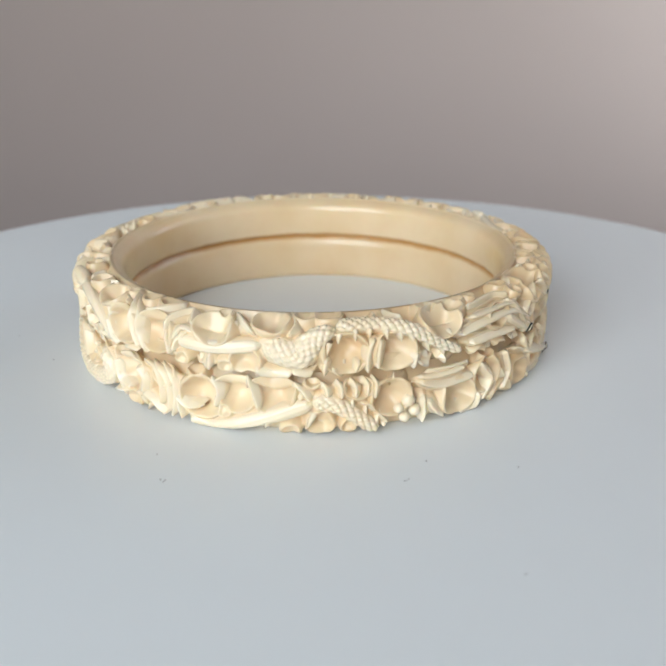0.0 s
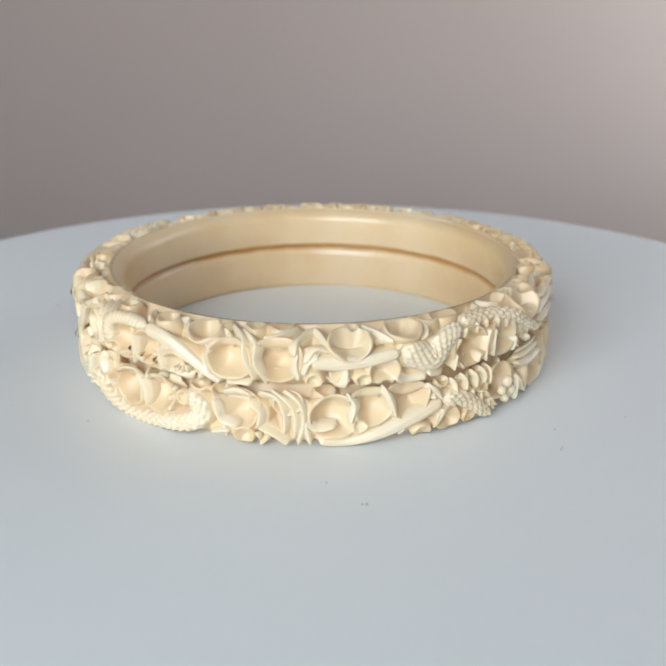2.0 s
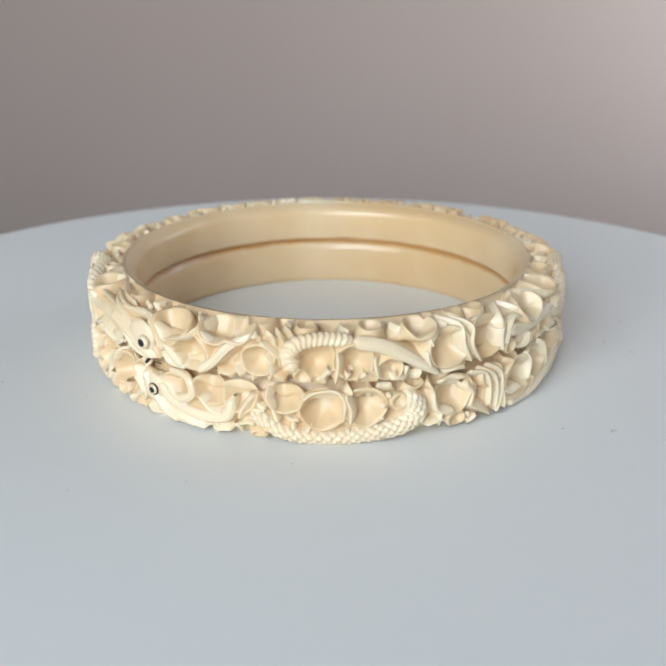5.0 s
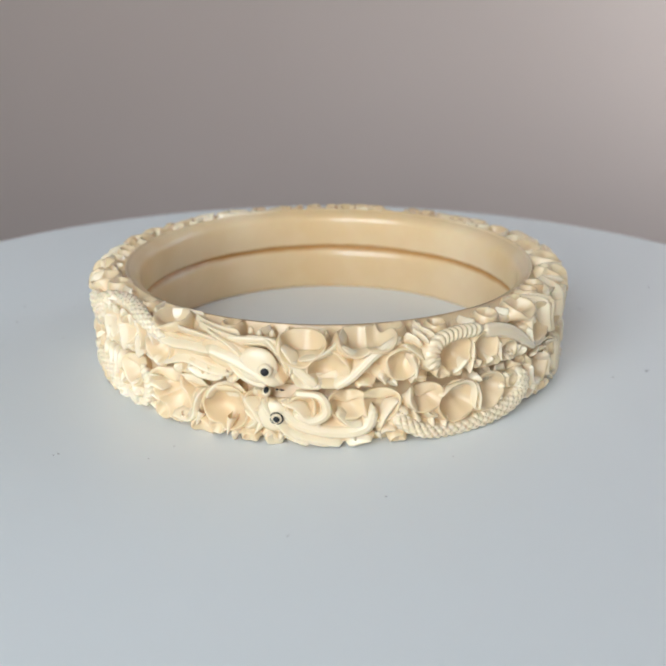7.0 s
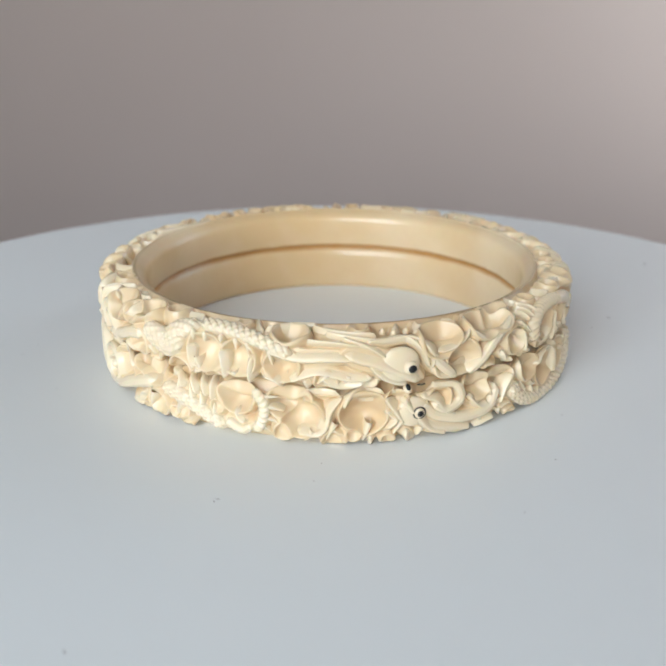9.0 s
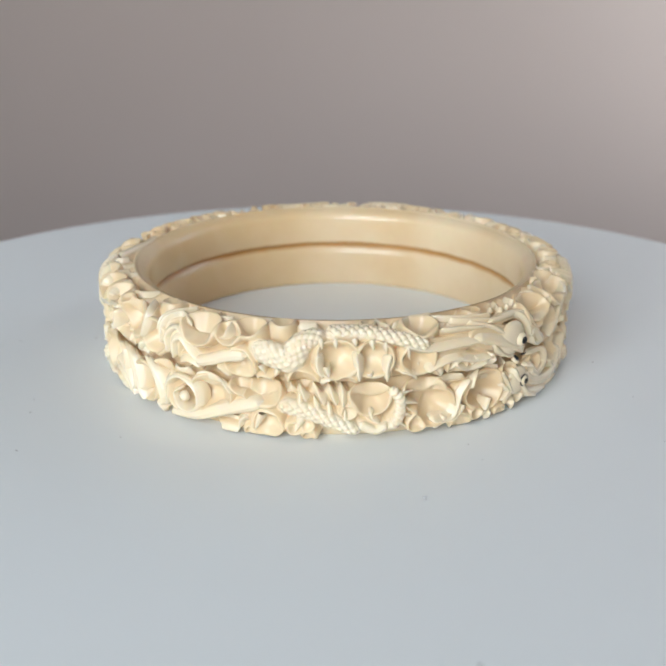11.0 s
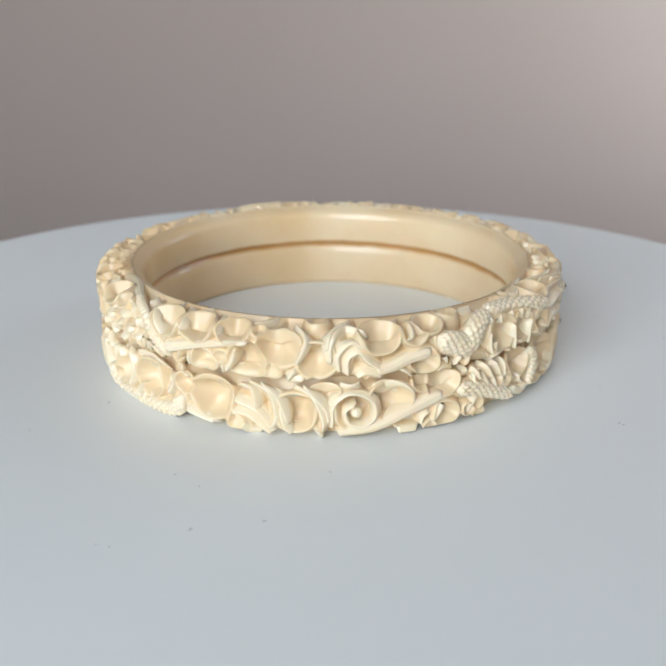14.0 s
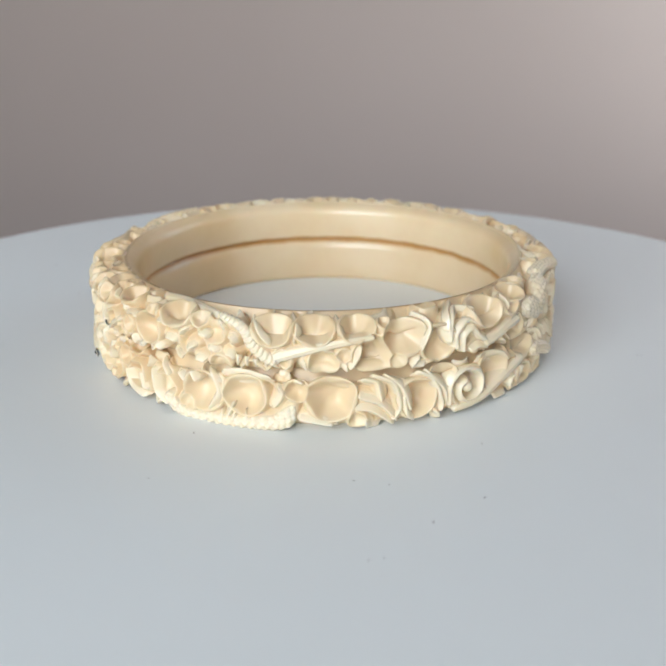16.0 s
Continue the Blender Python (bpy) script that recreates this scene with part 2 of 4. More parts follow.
    def mesh(self):
        self.cut_bowls()
        h = self.level
        for _ in range(1):
            h = (np.roll(h, 1, 0) + 2 * h + np.roll(h, -1, 0)) / 4
            h[:, 1:-1] = (h[:, :-2] + 2 * h[:, 1:-1] + h[:, 2:]) / 4
        top = self.V / 1.5 if self.sloped else (self.V - self.high_corner + 2.9) / 1.4
        edge = np.clip(np.minimum(top, (self.low_corner + 3.0 - self.V) / 1.4), 0, 1)
        h = h * edge ** 0.8
        p = self.place(np.broadcast_to(self.A, h.shape), np.broadcast_to(self.V, h.shape), h)
        return grid_mesh(p, wrap=True)


def grid_mesh(p, wrap=False, name="mesh", out=True):
    """A smooth mesh over a grid of points; with wrap its first direction closes on itself."""
    n, k = p.shape[:2]
    i = np.arange(n if wrap else n - 1)[:, None]
    j = np.arange(k - 1)[None, :]
    i2 = (i + 1) % n
    faces = np.stack([i * k + j, i * k + j + 1, i2 * k + j + 1, i2 * k + j], -1).reshape(-1, 4)
    q = p.reshape(-1, 3)
    n1 = np.cross(q[faces[:, 2]] - q[faces[:, 0]], q[faces[:, 3]] - q[faces[:, 1]])
    mid = q[faces[:, 0]] - np.array([OFF_X * MM, OFF_Y * MM, 0])
    if (np.sum(n1[:, :2] * mid[:, :2]) > 0) != out:
        faces = faces[:, ::-1]
    me = bpy.data.meshes.new(name)
    me.vertices.add(n * k)
    me.vertices.foreach_set("co", p.reshape(-1))
    me.loops.add(len(faces) * 4)
    me.loops.foreach_set("vertex_index", np.ascontiguousarray(faces).reshape(-1))
    me.polygons.add(len(faces))
    me.polygons.foreach_set("loop_start", np.arange(len(faces)) * 4)
    me.polygons.foreach_set("use_smooth", np.ones(len(faces), bool))
    me.update(calc_edges=True)
    return me


def thing_part(name, me, mat, parent, label=""):
    me.materials.append(mat)
    ob = new(name, me)
    ob.parent = parent
    if label:
        tagged(ob, label)
    return ob


LABELS = {"dragon_body": "scaled dragon body", "dragon_head": "carved dragon head", "limb": "smooth dragon limb", "curl": "carved spiral curl"}


def smooth_path(points, step):
    """Even steps along a smooth curve through (millimetres round, v) points."""
    q = np.array(points, float)
    q = np.vstack([2 * q[0] - q[1], q, 2 * q[-1] - q[-2]])
    out = []
    for i in range(1, len(q) - 2):
        t = np.linspace(0, 1, 24, endpoint=False)[:, None]
        p0, p1, p2, p3 = q[i - 1:i + 3]
        out.append(0.5 * (2 * p1 + (p2 - p0) * t + (2 * p0 - 5 * p1 + 4 * p2 - p3) * t ** 2 + (3 * p1 - p0 - 3 * p2 + p3) * t ** 3))
    out = np.vstack(out + [q[-2:-1]])
    s = np.r_[0, np.cumsum(np.hypot(*np.diff(out, axis=0).T))]
    n = max(8, int(s[-1] / step))
    even = np.linspace(0, s[-1], n)
    return np.stack([np.interp(even, s, out[:, 0]), np.interp(even, s, out[:, 1])], -1), even


class Carver:
    def __init__(self, bangle, face):
        self.bangle, self.face = bangle, face
        self.taken = []

    def bowl(self, a, v, radius, deep=0.95):
        self.face.bowl(a, v, radius, deep)

    def bead(self, a, v, radius):
        self.ball("bead", a, v, -0.6, radius, radius * 0.35 + 0.6, IVORY_HIGH, self.bangle)
        self.taken.append((a * ROUND_MM, v, radius))

    def fill(self, seed, v0, v1):
        """Small cups wherever the carver left no bare ground between the larger forms."""
        rng = random.Random(seed)
        taken = np.array(self.taken + [(a * ROUND_MM, v, 0.8 * q) for a, v, q, _ in self.face.bowls])
        turn = 360 * ROUND_MM
        for _ in range(2600):
            a, v, q = rng.uniform(-280, 80) * ROUND_MM, rng.uniform(v0, v1), rng.choice((0.9, 1.2, 1.5, 1.9))
            da = (taken[:, 0] - a + turn / 2) % turn - turn / 2
            if np.all(np.hypot(da, taken[:, 1] - v) > taken[:, 2] + 0.85 * q):
                taken = np.vstack([taken, (a, v, 0.9 * q)])
                lean, b = rng.uniform(0, math.tau), rng.uniform(-0.5, 0.5)
                if rng.random() < 0.55:
                    far, high = 1.25 * q * math.cos(lean), 1.25 * q * math.sin(lean)
                    self.strand("leaf", "leaf", 0.6 * q, 0.35 * q, 0.15, ((a - far) / ROUND_MM, v - high),
                                ((a - b * high) / ROUND_MM, v + b * far), ((a + far) / ROUND_MM, v + high))
                else:
                    self.face.bowl(a / ROUND_MM, v, q, 0.8)

    def strand(self, name, style, w0, w1, lift, *points):
        """A raised strand of the carving along a curve, w0 to w1 wide to each side."""
        path, s = smooth_path([(a * ROUND_MM, v) for a, v in points], 0.13)
        way = np.gradient(path, axis=0)
        way /= np.linalg.norm(way, axis=1)[:, None] + 1e-9
        side = np.stack([-way[:, 1], way[:, 0]], -1)
        total, t = s[-1], s / s[-1]
        wide = w0 + (w1 - w0) * t
        ends = np.minimum(s / (0.9 * w0 + 0.05), (total - s) / (1.6 * w1 + 0.05))
        taper = np.clip(ends, 0.04, 1) ** 0.55
        if style == "leaf":
            taper = np.clip(np.minimum(s / (0.22 * total), (total - s) / (0.26 * total)), 0.03, 1) ** 0.45
        wide = wide * taper
        e = np.linspace(-1, 1, 21 if style == "scale" else 13)
        E, W, S = e[None, :], wide[:, None], s[:, None]
        if style == "leaf":
            crest = 0.3
            q = np.where(E > crest, (E - crest) / (1 - crest), (crest - E) / (1 + crest))
            up = lift - (0.25 + 1.1 * W) * q ** 1.35
        else:
            up = lift - 0.85 * W * (1 - np.sqrt(np.clip(1 - 0.92 * E ** 2, 0, 1)))
        if style == "scale":
            lat = E * W
            m, n = (S / 1.2 + lat / 0.95), (S / 1.2 - lat / 0.95)
            up = up + 0.36 * np.sqrt(np.abs(np.sin(math.pi * m / 1.0) * np.sin(math.pi * n / 1.0))) - 0.10
        elif style == "rib":
            up = up + 0.26 * np.abs(np.sin(math.pi * (S + 0.35 * np.abs(E) * W) / 0.72)) - 0.1
        elif name == "limb":
            up = up + 0.035 * np.sin(E * 9 + 0.4 * S)
        up = lift - 1.6 + (up - lift + 1.6) * np.clip(ends * 1.3 + 0.35, 0, 1)[:, None] ** 0.6
        pos = path[:, None, :] + side[:, None, :] * (E * W)[..., None]
        low = np.full((len(s), 1), -2.0)
        mm = np.concatenate([pos[:, :1] + (pos[:, :1] - pos[:, 1:2]) * 0.35, pos, pos[:, -1:] + (pos[:, -1:] - pos[:, -2:-1]) * 0.35], 1)
        up = np.concatenate([low, up, low], 1)
        p = self.face.place(mm[..., 0] / ROUND_MM, mm[..., 1], up)
        ob = thing_part(name, grid_mesh(p, name=name), IVORY_HIGH, self.bangle, LABELS.get(name, ""))
        self.taken += [(p[0], p[1], 0.9 * w) for p, w in zip(path[::4], wide[::4])]
        for p, w in zip(path[::3], wide[::3]):
            self.face.mound(p[0] / ROUND_MM, p[1], w * 0.9, w + 0.8, lift - 0.75)
        return ob

    def spine(self, a0, v0, a1, v1, wide):
        """A pointed tooth from its root (a0, v0) to its tip."""
        root, tip = np.array([a0 * ROUND_MM, v0]), np.array([a1 * ROUND_MM, v1])
        way = tip - root
        size = np.linalg.norm(way) + 1e-6
        side = np.array([-way[1], way[0]]) / size
        t = np.linspace(-0.25, 1.0, 7)[:, None]
        e = np.linspace(-1, 1, 7)[None, :]
        w = wide * np.clip(1 - np.clip(t, 0, 1), 0.03, 1) ** 0.8
        mm = root + way * t[..., None] + side * (e * w)[..., None]
        up = 0.12 - 0.5 * np.clip(t, 0, 1) - 1.1 * w * e ** 2
        low = np.full((7, 1), -1.9)
        mm = np.concatenate([mm[:, :1], mm, mm[:, -1:]], 1)
        up = np.concatenate([low, up, low], 1)
        thing_part("spine", grid_mesh(self.face.place(mm[..., 0] / ROUND_MM, mm[..., 1], up), name="spine"), IVORY_HIGH, self.bangle)

    def ball(self, name, a, v, lift, radius, flat, mat, parent, label=""):
        """A flattened round boss on the face."""
        g = np.linspace(0, 2 * math.pi, 25)[:, None]
        b = np.linspace(0, math.pi / 2, 7)[None, :]
        mm_a, mm_v = a * ROUND_MM + radius * np.sin(b) * np.cos(g), v + radius * np.sin(b) * np.sin(g)
        p = self.face.place(mm_a / ROUND_MM, mm_v, lift + flat * np.cos(b) + 0 * g)
        return thing_part(name, grid_mesh(p, name=name), mat, parent, label)

    def lump(self, head, name, a, v, radius, high):
        """A rounded swelling of a dragon's head."""
        self.ball(name, a, v, -0.4, radius, high + 0.4, IVORY_HIGH, head)
        self.taken.append((a * ROUND_MM, v, radius))

    def eye(self, a, v, lift, radius, parent, ring=False):
        self.ball("eye", a, v, lift, radius, radius * 0.7, IVORY_HIGH, parent, "pale carved dragon eye")
        if ring:
            g = np.linspace(0, 2 * math.pi, 33)[:, None]
            k = np.linspace(0, 2 * math.pi, 9)[None, :]
            d = radius * 1.02 + 0.10 * np.cos(k)
            p = self.face.place(a + d * np.cos(g) / ROUND_MM, v + d * np.sin(g), lift + 0.10 + 0.10 * np.sin(k))
            thing_part("eye_ring", grid_mesh(p, name="eye_ring"), INK, parent, "black inked ring")
        self.ball("pupil", a + 0.06 * radius, v, lift + radius * 0.45, radius * 0.6, radius * 0.38, INK, parent, "black inked pupil")

    def mark(self, a, v, lift, wide, parent):
        self.ball("ink_mark", a, v, lift, wide, 0.12, INK, parent, "small black ink mark")


def band_mesh(high, flared):
    """The smooth inner wall, slightly bulging, with rounded rims."""
    z = np.linspace(0.06, high - 0.06, 41)
    near_top, near_low = np.clip((z - high + 2.2) / 2.2, 0, 1), np.clip((0.9 - z) / 0.9, 0, 1)
    r = R_IN + (1.6 if flared else 0.6) * near_top ** 3 + 0.5 * near_low ** 3 + 0.45 * (2 * z / high - 1) ** 2
    rim = RIM if flared else R_IN + 1.0
    prof = [(R_IN + 1.6, 0.0), (R_IN + 0.75, 0.02)] + list(zip(r, z)) + [(rim, high), (RIM + 0.3, high)]
    g = np.linspace(0, 2 * math.pi, 360, endpoint=False)[:, None]
    pr, pz = np.array(prof).T
    p = np.stack([(OFF_X + pr * np.sin(g)) * MM, (OFF_Y - pr * np.cos(g)) * MM, pz * MM + 0 * g], -1)
    return grid_mesh(p, wrap=True, name="inner_band", out=False)


def unseen_fill(carver, seed):
    """Random hollows and leaves, added to fill the unseen stretch near the second heads."""
    rng = random.Random(seed)
    for k in range(6):
        a = 58 + 5.6 * k
        carver.bowl(a, rng.uniform(4.5, 5.5), rng.uniform(1.6, 2.1))
        carver.bowl(a + 2.8, rng.uniform(8.4, 9.6), rng.uniform(1.6, 2.1))
    for k in range(9):
        a, v, bend = 56 + 4.0 * k, rng.uniform(3.5, 8), rng.uniform(-3, 3)
        carver.strand("leaf", "leaf", rng.uniform(0.6, 0.85), 0.5, 0.15, (a, v), (a + bend, v + 1.8), (a + bend + rng.uniform(-2, 3), v + 3.6))


def start_bangle(label, high, seed, out, up):
    ob = tagged(new("bangle"), label, "bangle", group="stacked bangles")
    return ob, Carver(ob, Face(high, seed, out, up))


def finish_bangle(ob, carver, inner):
    thing_part("carved_face", carver.face.mesh(), IVORY, ob, "cream outer face carved with round hollows")
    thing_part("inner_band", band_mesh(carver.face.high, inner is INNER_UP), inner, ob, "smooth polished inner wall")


def carve_upper(c):
    bowl, strand, spine, bead = c.bowl, c.strand, c.spine, c.bead
    # hollows
    bowl(-19.8, 4.8, 2.46); bowl(-8.1, 3.0, 2.33); bowl(-13.0, 9.1, 1.87); bowl(6.7, 8.0, 2.76); bowl(16.8, 8.3, 2.63)
    bowl(27.3, 4.5, 2.69); bowl(26.5, 1.3, 1.34); bowl(-1.2, 1.5, 1.53); bowl(61.0, 3.3, 3.07); bowl(42.8, 6.4, 1.89)
    bowl(-43.5, 7.4, 2.75); bowl(-33.9, 7.0, 2.96); bowl(-49.5, 3.6, 2.10); bowl(-33.9, 1.1, 1.64); bowl(-39.4, 1.6, 1.28)
    bowl(-70.9, 7.7, 2.40); bowl(-63.3, 8.1, 2.29); bowl(-86.8, 3.8, 2.33); bowl(-59.7, 2.8, 1.39); bowl(-82.0, 8.1, 1.97)
    bowl(-56.2, 9.4, 1.51); bowl(-72.9, 2.4, 1.16); bowl(-101.9, 5.0, 2.76); bowl(-91.0, 4.0, 2.47); bowl(-96.6, 8.6, 2.45)
    bowl(-125.3, 10.2, 1.41); bowl(-150.3, 7.7, 2.63); bowl(-143.1, 7.8, 2.36); bowl(-133.9, 8.2, 2.17); bowl(-168.9, 3.3, 2.01)
    bowl(-162.5, 1.5, 1.55); bowl(-169.9, 9.4, 1.78); bowl(-132.8, 2.9, 2.31); bowl(-192.4, 8.1, 2.49); bowl(-179.8, 4.6, 2.64)
    bowl(-170.5, 8.9, 1.79); bowl(-172.6, 4.9, 1.65); bowl(-226.9, 4.8, 2.48); bowl(-218.4, 4.6, 2.47); bowl(-209.8, 4.5, 2.24)
    bowl(-200.1, 6.4, 2.86); bowl(-206.6, 8.8, 2.68); bowl(-216.7, 9.7, 1.90); bowl(-248.9, 4.1, 2.37); bowl(-256.7, 7.7, 2.25)
    bowl(-264.4, 3.4, 1.99); bowl(-239.3, 6.2, 1.69); bowl(-225.1, 9.2, 1.31)
    # dragons
    strand("dragon_body", "scale", 2.05, 1.54, 0.35, (-9.3, 6.5), (-5.5, 7.8), (-2.2, 8.2), (0.5, 6.0), (4.9, 4.0))
    strand("dragon_body", "scale", 1.42, 0.53, 0.35, (4.9, 4.0), (11.9, 3.7), (18.4, 5.0), (24.6, 7.3), (31.5, 9.7))
    head = strand("dragon_head", "leaf", 1.17, 0.93, 0.5, (45.1, 6.8), (52.2, 9.6), (53.0, 10.3))
    c.lump(head, "cheek", 55.0, 10.7, 1.20, 0.3)
    c.eye(55.4, 10.5, 0.25, 0.54, head, ring=True)
    strand("dragon_body", "rib", 1.22, 1.12, 0.35, (-74.9, 9.5), (-75.9, 7.3), (-74.0, 5.5), (-69.3, 4.8), (-63.0, 5.1))
    head = strand("dragon_head", "leaf", 2.06, 1.55, 0.5, (-121.6, 6.4), (-116.7, 7.1), (-111.0, 8.7), (-105.9, 10.8))
    c.lump(head, "cheek", -110.6, 8.3, 2.57, 0.3)
    c.eye(-108.7, 8.5, 0.25, 0.93, head, ring=False)
    c.mark(-105.8, 11.2, 0.3, 0.37, head)
    c.mark(-106.7, 11.0, 0.3, 0.21, head)
    strand("dragon_body", "scale", 1.98, 1.56, 0.35, (-167.4, 6.2), (-163.5, 7.3), (-159.8, 7.9), (-157.3, 5.2), (-152.7, 3.1))
    strand("dragon_body", "scale", 1.43, 0.90, 0.35, (-153.1, 3.1), (-145.8, 3.3), (-139.2, 4.8), (-131.6, 6.6))
    strand("dragon_body", "rib", 0.64, 0.86, 0.35, (-238.9, 3.4), (-233.0, 5.2), (-230.2, 7.8), (-225.6, 9.9))
    # limbs and curls
    strand("limb", "round", 0.88, 0.82, 0.2, (-27.6, 7.5), (-22.3, 7.8), (-16.0, 7.6), (-9.5, 6.9))
    strand("limb", "round", 1.49, 0.37, 0.2, (-63.8, 5.1), (-58.0, 6.1), (-52.0, 8.2), (-45.5, 11.0))
    strand("limb", "round", 0.57, 0.64, 0.2, (-82.1, 4.3), (-87.7, 6.6), (-91.7, 9.1), (-95.7, 11.1))
    strand("limb", "round", 0.62, 0.75, 0.2, (-104.1, 7.2), (-101.8, 8.9), (-98.6, 10.8))
    strand("limb", "round", 0.76, 0.89, 0.2, (-180.7, 9.8), (-177.4, 9.3), (-173.2, 8.3), (-168.4, 7.8))
    strand("limb", "round", 0.82, 0.32, 0.2, (-227.7, 9.2), (-221.7, 8.1), (-215.1, 7.1), (-206.2, 6.2))
    strand("limb", "round", 0.88, 0.68, 0.2, (-258.8, 0.9), (-250.3, 0.7), (-239.1, 3.2))
    # leaves
    strand("leaf", "leaf", 0.94, 0.67, 0.25, (12.5, 6.1), (11.4, 8.5), (11.3, 11.1))
    strand("leaf", "leaf", 0.80, 0.57, 0.25, (13.9, 6.4), (13.4, 9.2), (13.3, 10.6))
    strand("leaf", "leaf", 0.65, 0.47, 0.25, (3.2, 8.4), (2.6, 11.0))
    strand("leaf", "leaf", 0.65, 0.47, 0.25, (9.6, 9.0), (8.6, 10.7))
    strand("leaf", "leaf", 0.95, 0.68, 0.25, (-11.0, 10.0), (-7.9, 11.3), (-3.5, 10.6))
    strand("leaf", "leaf", 0.74, 0.53, 0.25, (21.4, 8.7), (20.9, 10.9), (20.2, 10.4))
    strand("leaf", "leaf", 1.03, 0.74, 0.25, (31.2, 7.6), (37.5, 6.8), (47.5, 6.6), (56.1, 9.1))
    strand("leaf", "leaf", 0.95, 0.68, 0.25, (34.6, 3.6), (44.3, 2.5), (48.6, 4.2))
    strand("leaf", "leaf", 0.94, 0.67, 0.25, (34.2, 5.5), (42.1, 5.2), (50.0, 5.3))
    strand("leaf", "leaf", 0.95, 0.68, 0.25, (34.2, 9.2), (40.4, 9.0), (48.9, 9.3))
    strand("leaf", "leaf", 0.98, 0.70, 0.25, (45.7, 4.4), (49.2, 6.3), (54.0, 9.7))
    strand("leaf", "leaf", 0.73, 0.52, 0.25, (-16.6, 1.2), (-13.1, 3.9), (-10.8, 5.6))
    strand("leaf", "leaf", 0.73, 0.52, 0.25, (-4.4, 0.0), (-2.8, 3.4), (-4.2, 5.5))
    strand("leaf", "leaf", 0.76, 0.54, 0.25, (22.9, 3.3), (28.2, 0.9), (33.3, 0.7))
    strand("leaf", "leaf", 1.01, 0.72, 0.25, (-44.7, 1.3), (-40.6, 4.3), (-40.0, 7.1), (-38.1, 10.3))
    strand("leaf", "leaf", 0.86, 0.62, 0.25, (-41.8, 2.4), (-38.0, 5.0), (-38.0, 7.7), (-35.5, 10.6))
    strand("leaf", "leaf", 0.87, 0.62, 0.25, (-37.2, 4.4), (-33.7, 3.2), (-29.7, 0.9))
    strand("leaf", "leaf", 1.00, 0.72, 0.25, (-30.7, 7.0), (-30.2, 4.3), (-26.6, 1.8), (-24.0, 5.4))
    strand("leaf", "leaf", 0.86, 0.61, 0.25, (-29.1, 7.6), (-26.5, 5.6), (-23.2, 6.2))
    strand("leaf", "leaf", 0.79, 0.56, 0.25, (-29.1, 9.3), (-28.1, 7.6), (-25.7, 6.4))
    strand("leaf", "leaf", 0.79, 0.56, 0.25, (-29.9, 10.0), (-30.5, 7.7), (-29.9, 6.0))
    strand("leaf", "leaf", 0.73, 0.52, 0.25, (-48.7, 7.4), (-47.6, 9.6), (-46.6, 11.0))
    strand("leaf", "leaf", 0.65, 0.46, 0.25, (-66.5, 6.4), (-66.1, 8.3), (-66.9, 11.2))
    strand("leaf", "leaf", 0.65, 0.46, 0.25, (-59.2, 7.4), (-58.7, 9.4), (-58.1, 10.6))
    strand("leaf", "leaf", 0.50, 0.36, 0.25, (-81.0, 3.7), (-79.1, 4.7), (-78.1, 6.1))
    strand("leaf", "leaf", 0.50, 0.36, 0.25, (-79.0, 3.0), (-77.4, 4.6), (-76.6, 5.9))
    strand("leaf", "leaf", 0.50, 0.36, 0.25, (-77.5, 2.3), (-75.4, 4.2), (-74.8, 5.5))
    strand("leaf", "leaf", 0.65, 0.46, 0.25, (-80.3, 6.9), (-79.1, 8.5), (-79.2, 10.4))
    strand("leaf", "leaf", 0.57, 0.41, 0.25, (-81.6, 5.4), (-79.0, 6.8), (-77.4, 7.9))
    strand("leaf", "leaf", 0.66, 0.47, 0.25, (-86.4, 9.0), (-85.3, 10.4), (-85.5, 10.5))
    strand("leaf", "leaf", 1.15, 0.82, 0.25, (-117.6, 4.8), (-112.7, 4.4), (-107.3, 4.5), (-103.5, 7.2), (-104.1, 9.4))
    strand("leaf", "leaf", 0.94, 0.67, 0.25, (-116.7, 7.8), (-113.3, 9.8), (-108.5, 11.3))
    strand("leaf", "leaf", 0.86, 0.62, 0.25, (-113.5, 4.4), (-109.3, 4.3), (-105.7, 6.6), (-104.3, 9.1))
    strand("leaf", "leaf", 0.79, 0.57, 0.25, (-122.2, 4.0), (-116.7, 5.5), (-113.3, 7.1))
    strand("leaf", "leaf", 1.46, 1.05, 0.25, (-137.0, 6.1), (-130.3, 6.9), (-125.0, 6.8), (-118.3, 7.1))
    strand("leaf", "leaf", 0.88, 0.63, 0.25, (-132.5, 10.1), (-126.9, 8.8), (-120.9, 9.6), (-116.3, 9.8))
    strand("leaf", "leaf", 0.73, 0.52, 0.25, (-126.1, 9.5), (-122.0, 11.0), (-117.6, 10.2))
    strand("leaf", "leaf", 0.66, 0.47, 0.25, (-128.7, 1.0), (-121.8, 2.7), (-114.9, 3.6))
    strand("leaf", "leaf", 0.65, 0.47, 0.25, (-125.6, 2.7), (-119.5, 4.0), (-114.7, 4.7))
    strand("leaf", "leaf", 0.58, 0.41, 0.25, (-129.1, 4.5), (-123.6, 4.8), (-118.4, 5.4))
    strand("leaf", "leaf", 0.66, 0.47, 0.25, (-94.2, 5.0), (-91.8, 6.3), (-90.0, 6.7))
    strand("leaf", "leaf", 0.73, 0.52, 0.25, (-93.0, 0.9), (-94.9, 4.9), (-98.7, 6.7), (-102.5, 7.2))
    strand("leaf", "leaf", 0.66, 0.47, 0.25, (-103.7, 8.9), (-101.9, 10.4), (-97.8, 10.7))
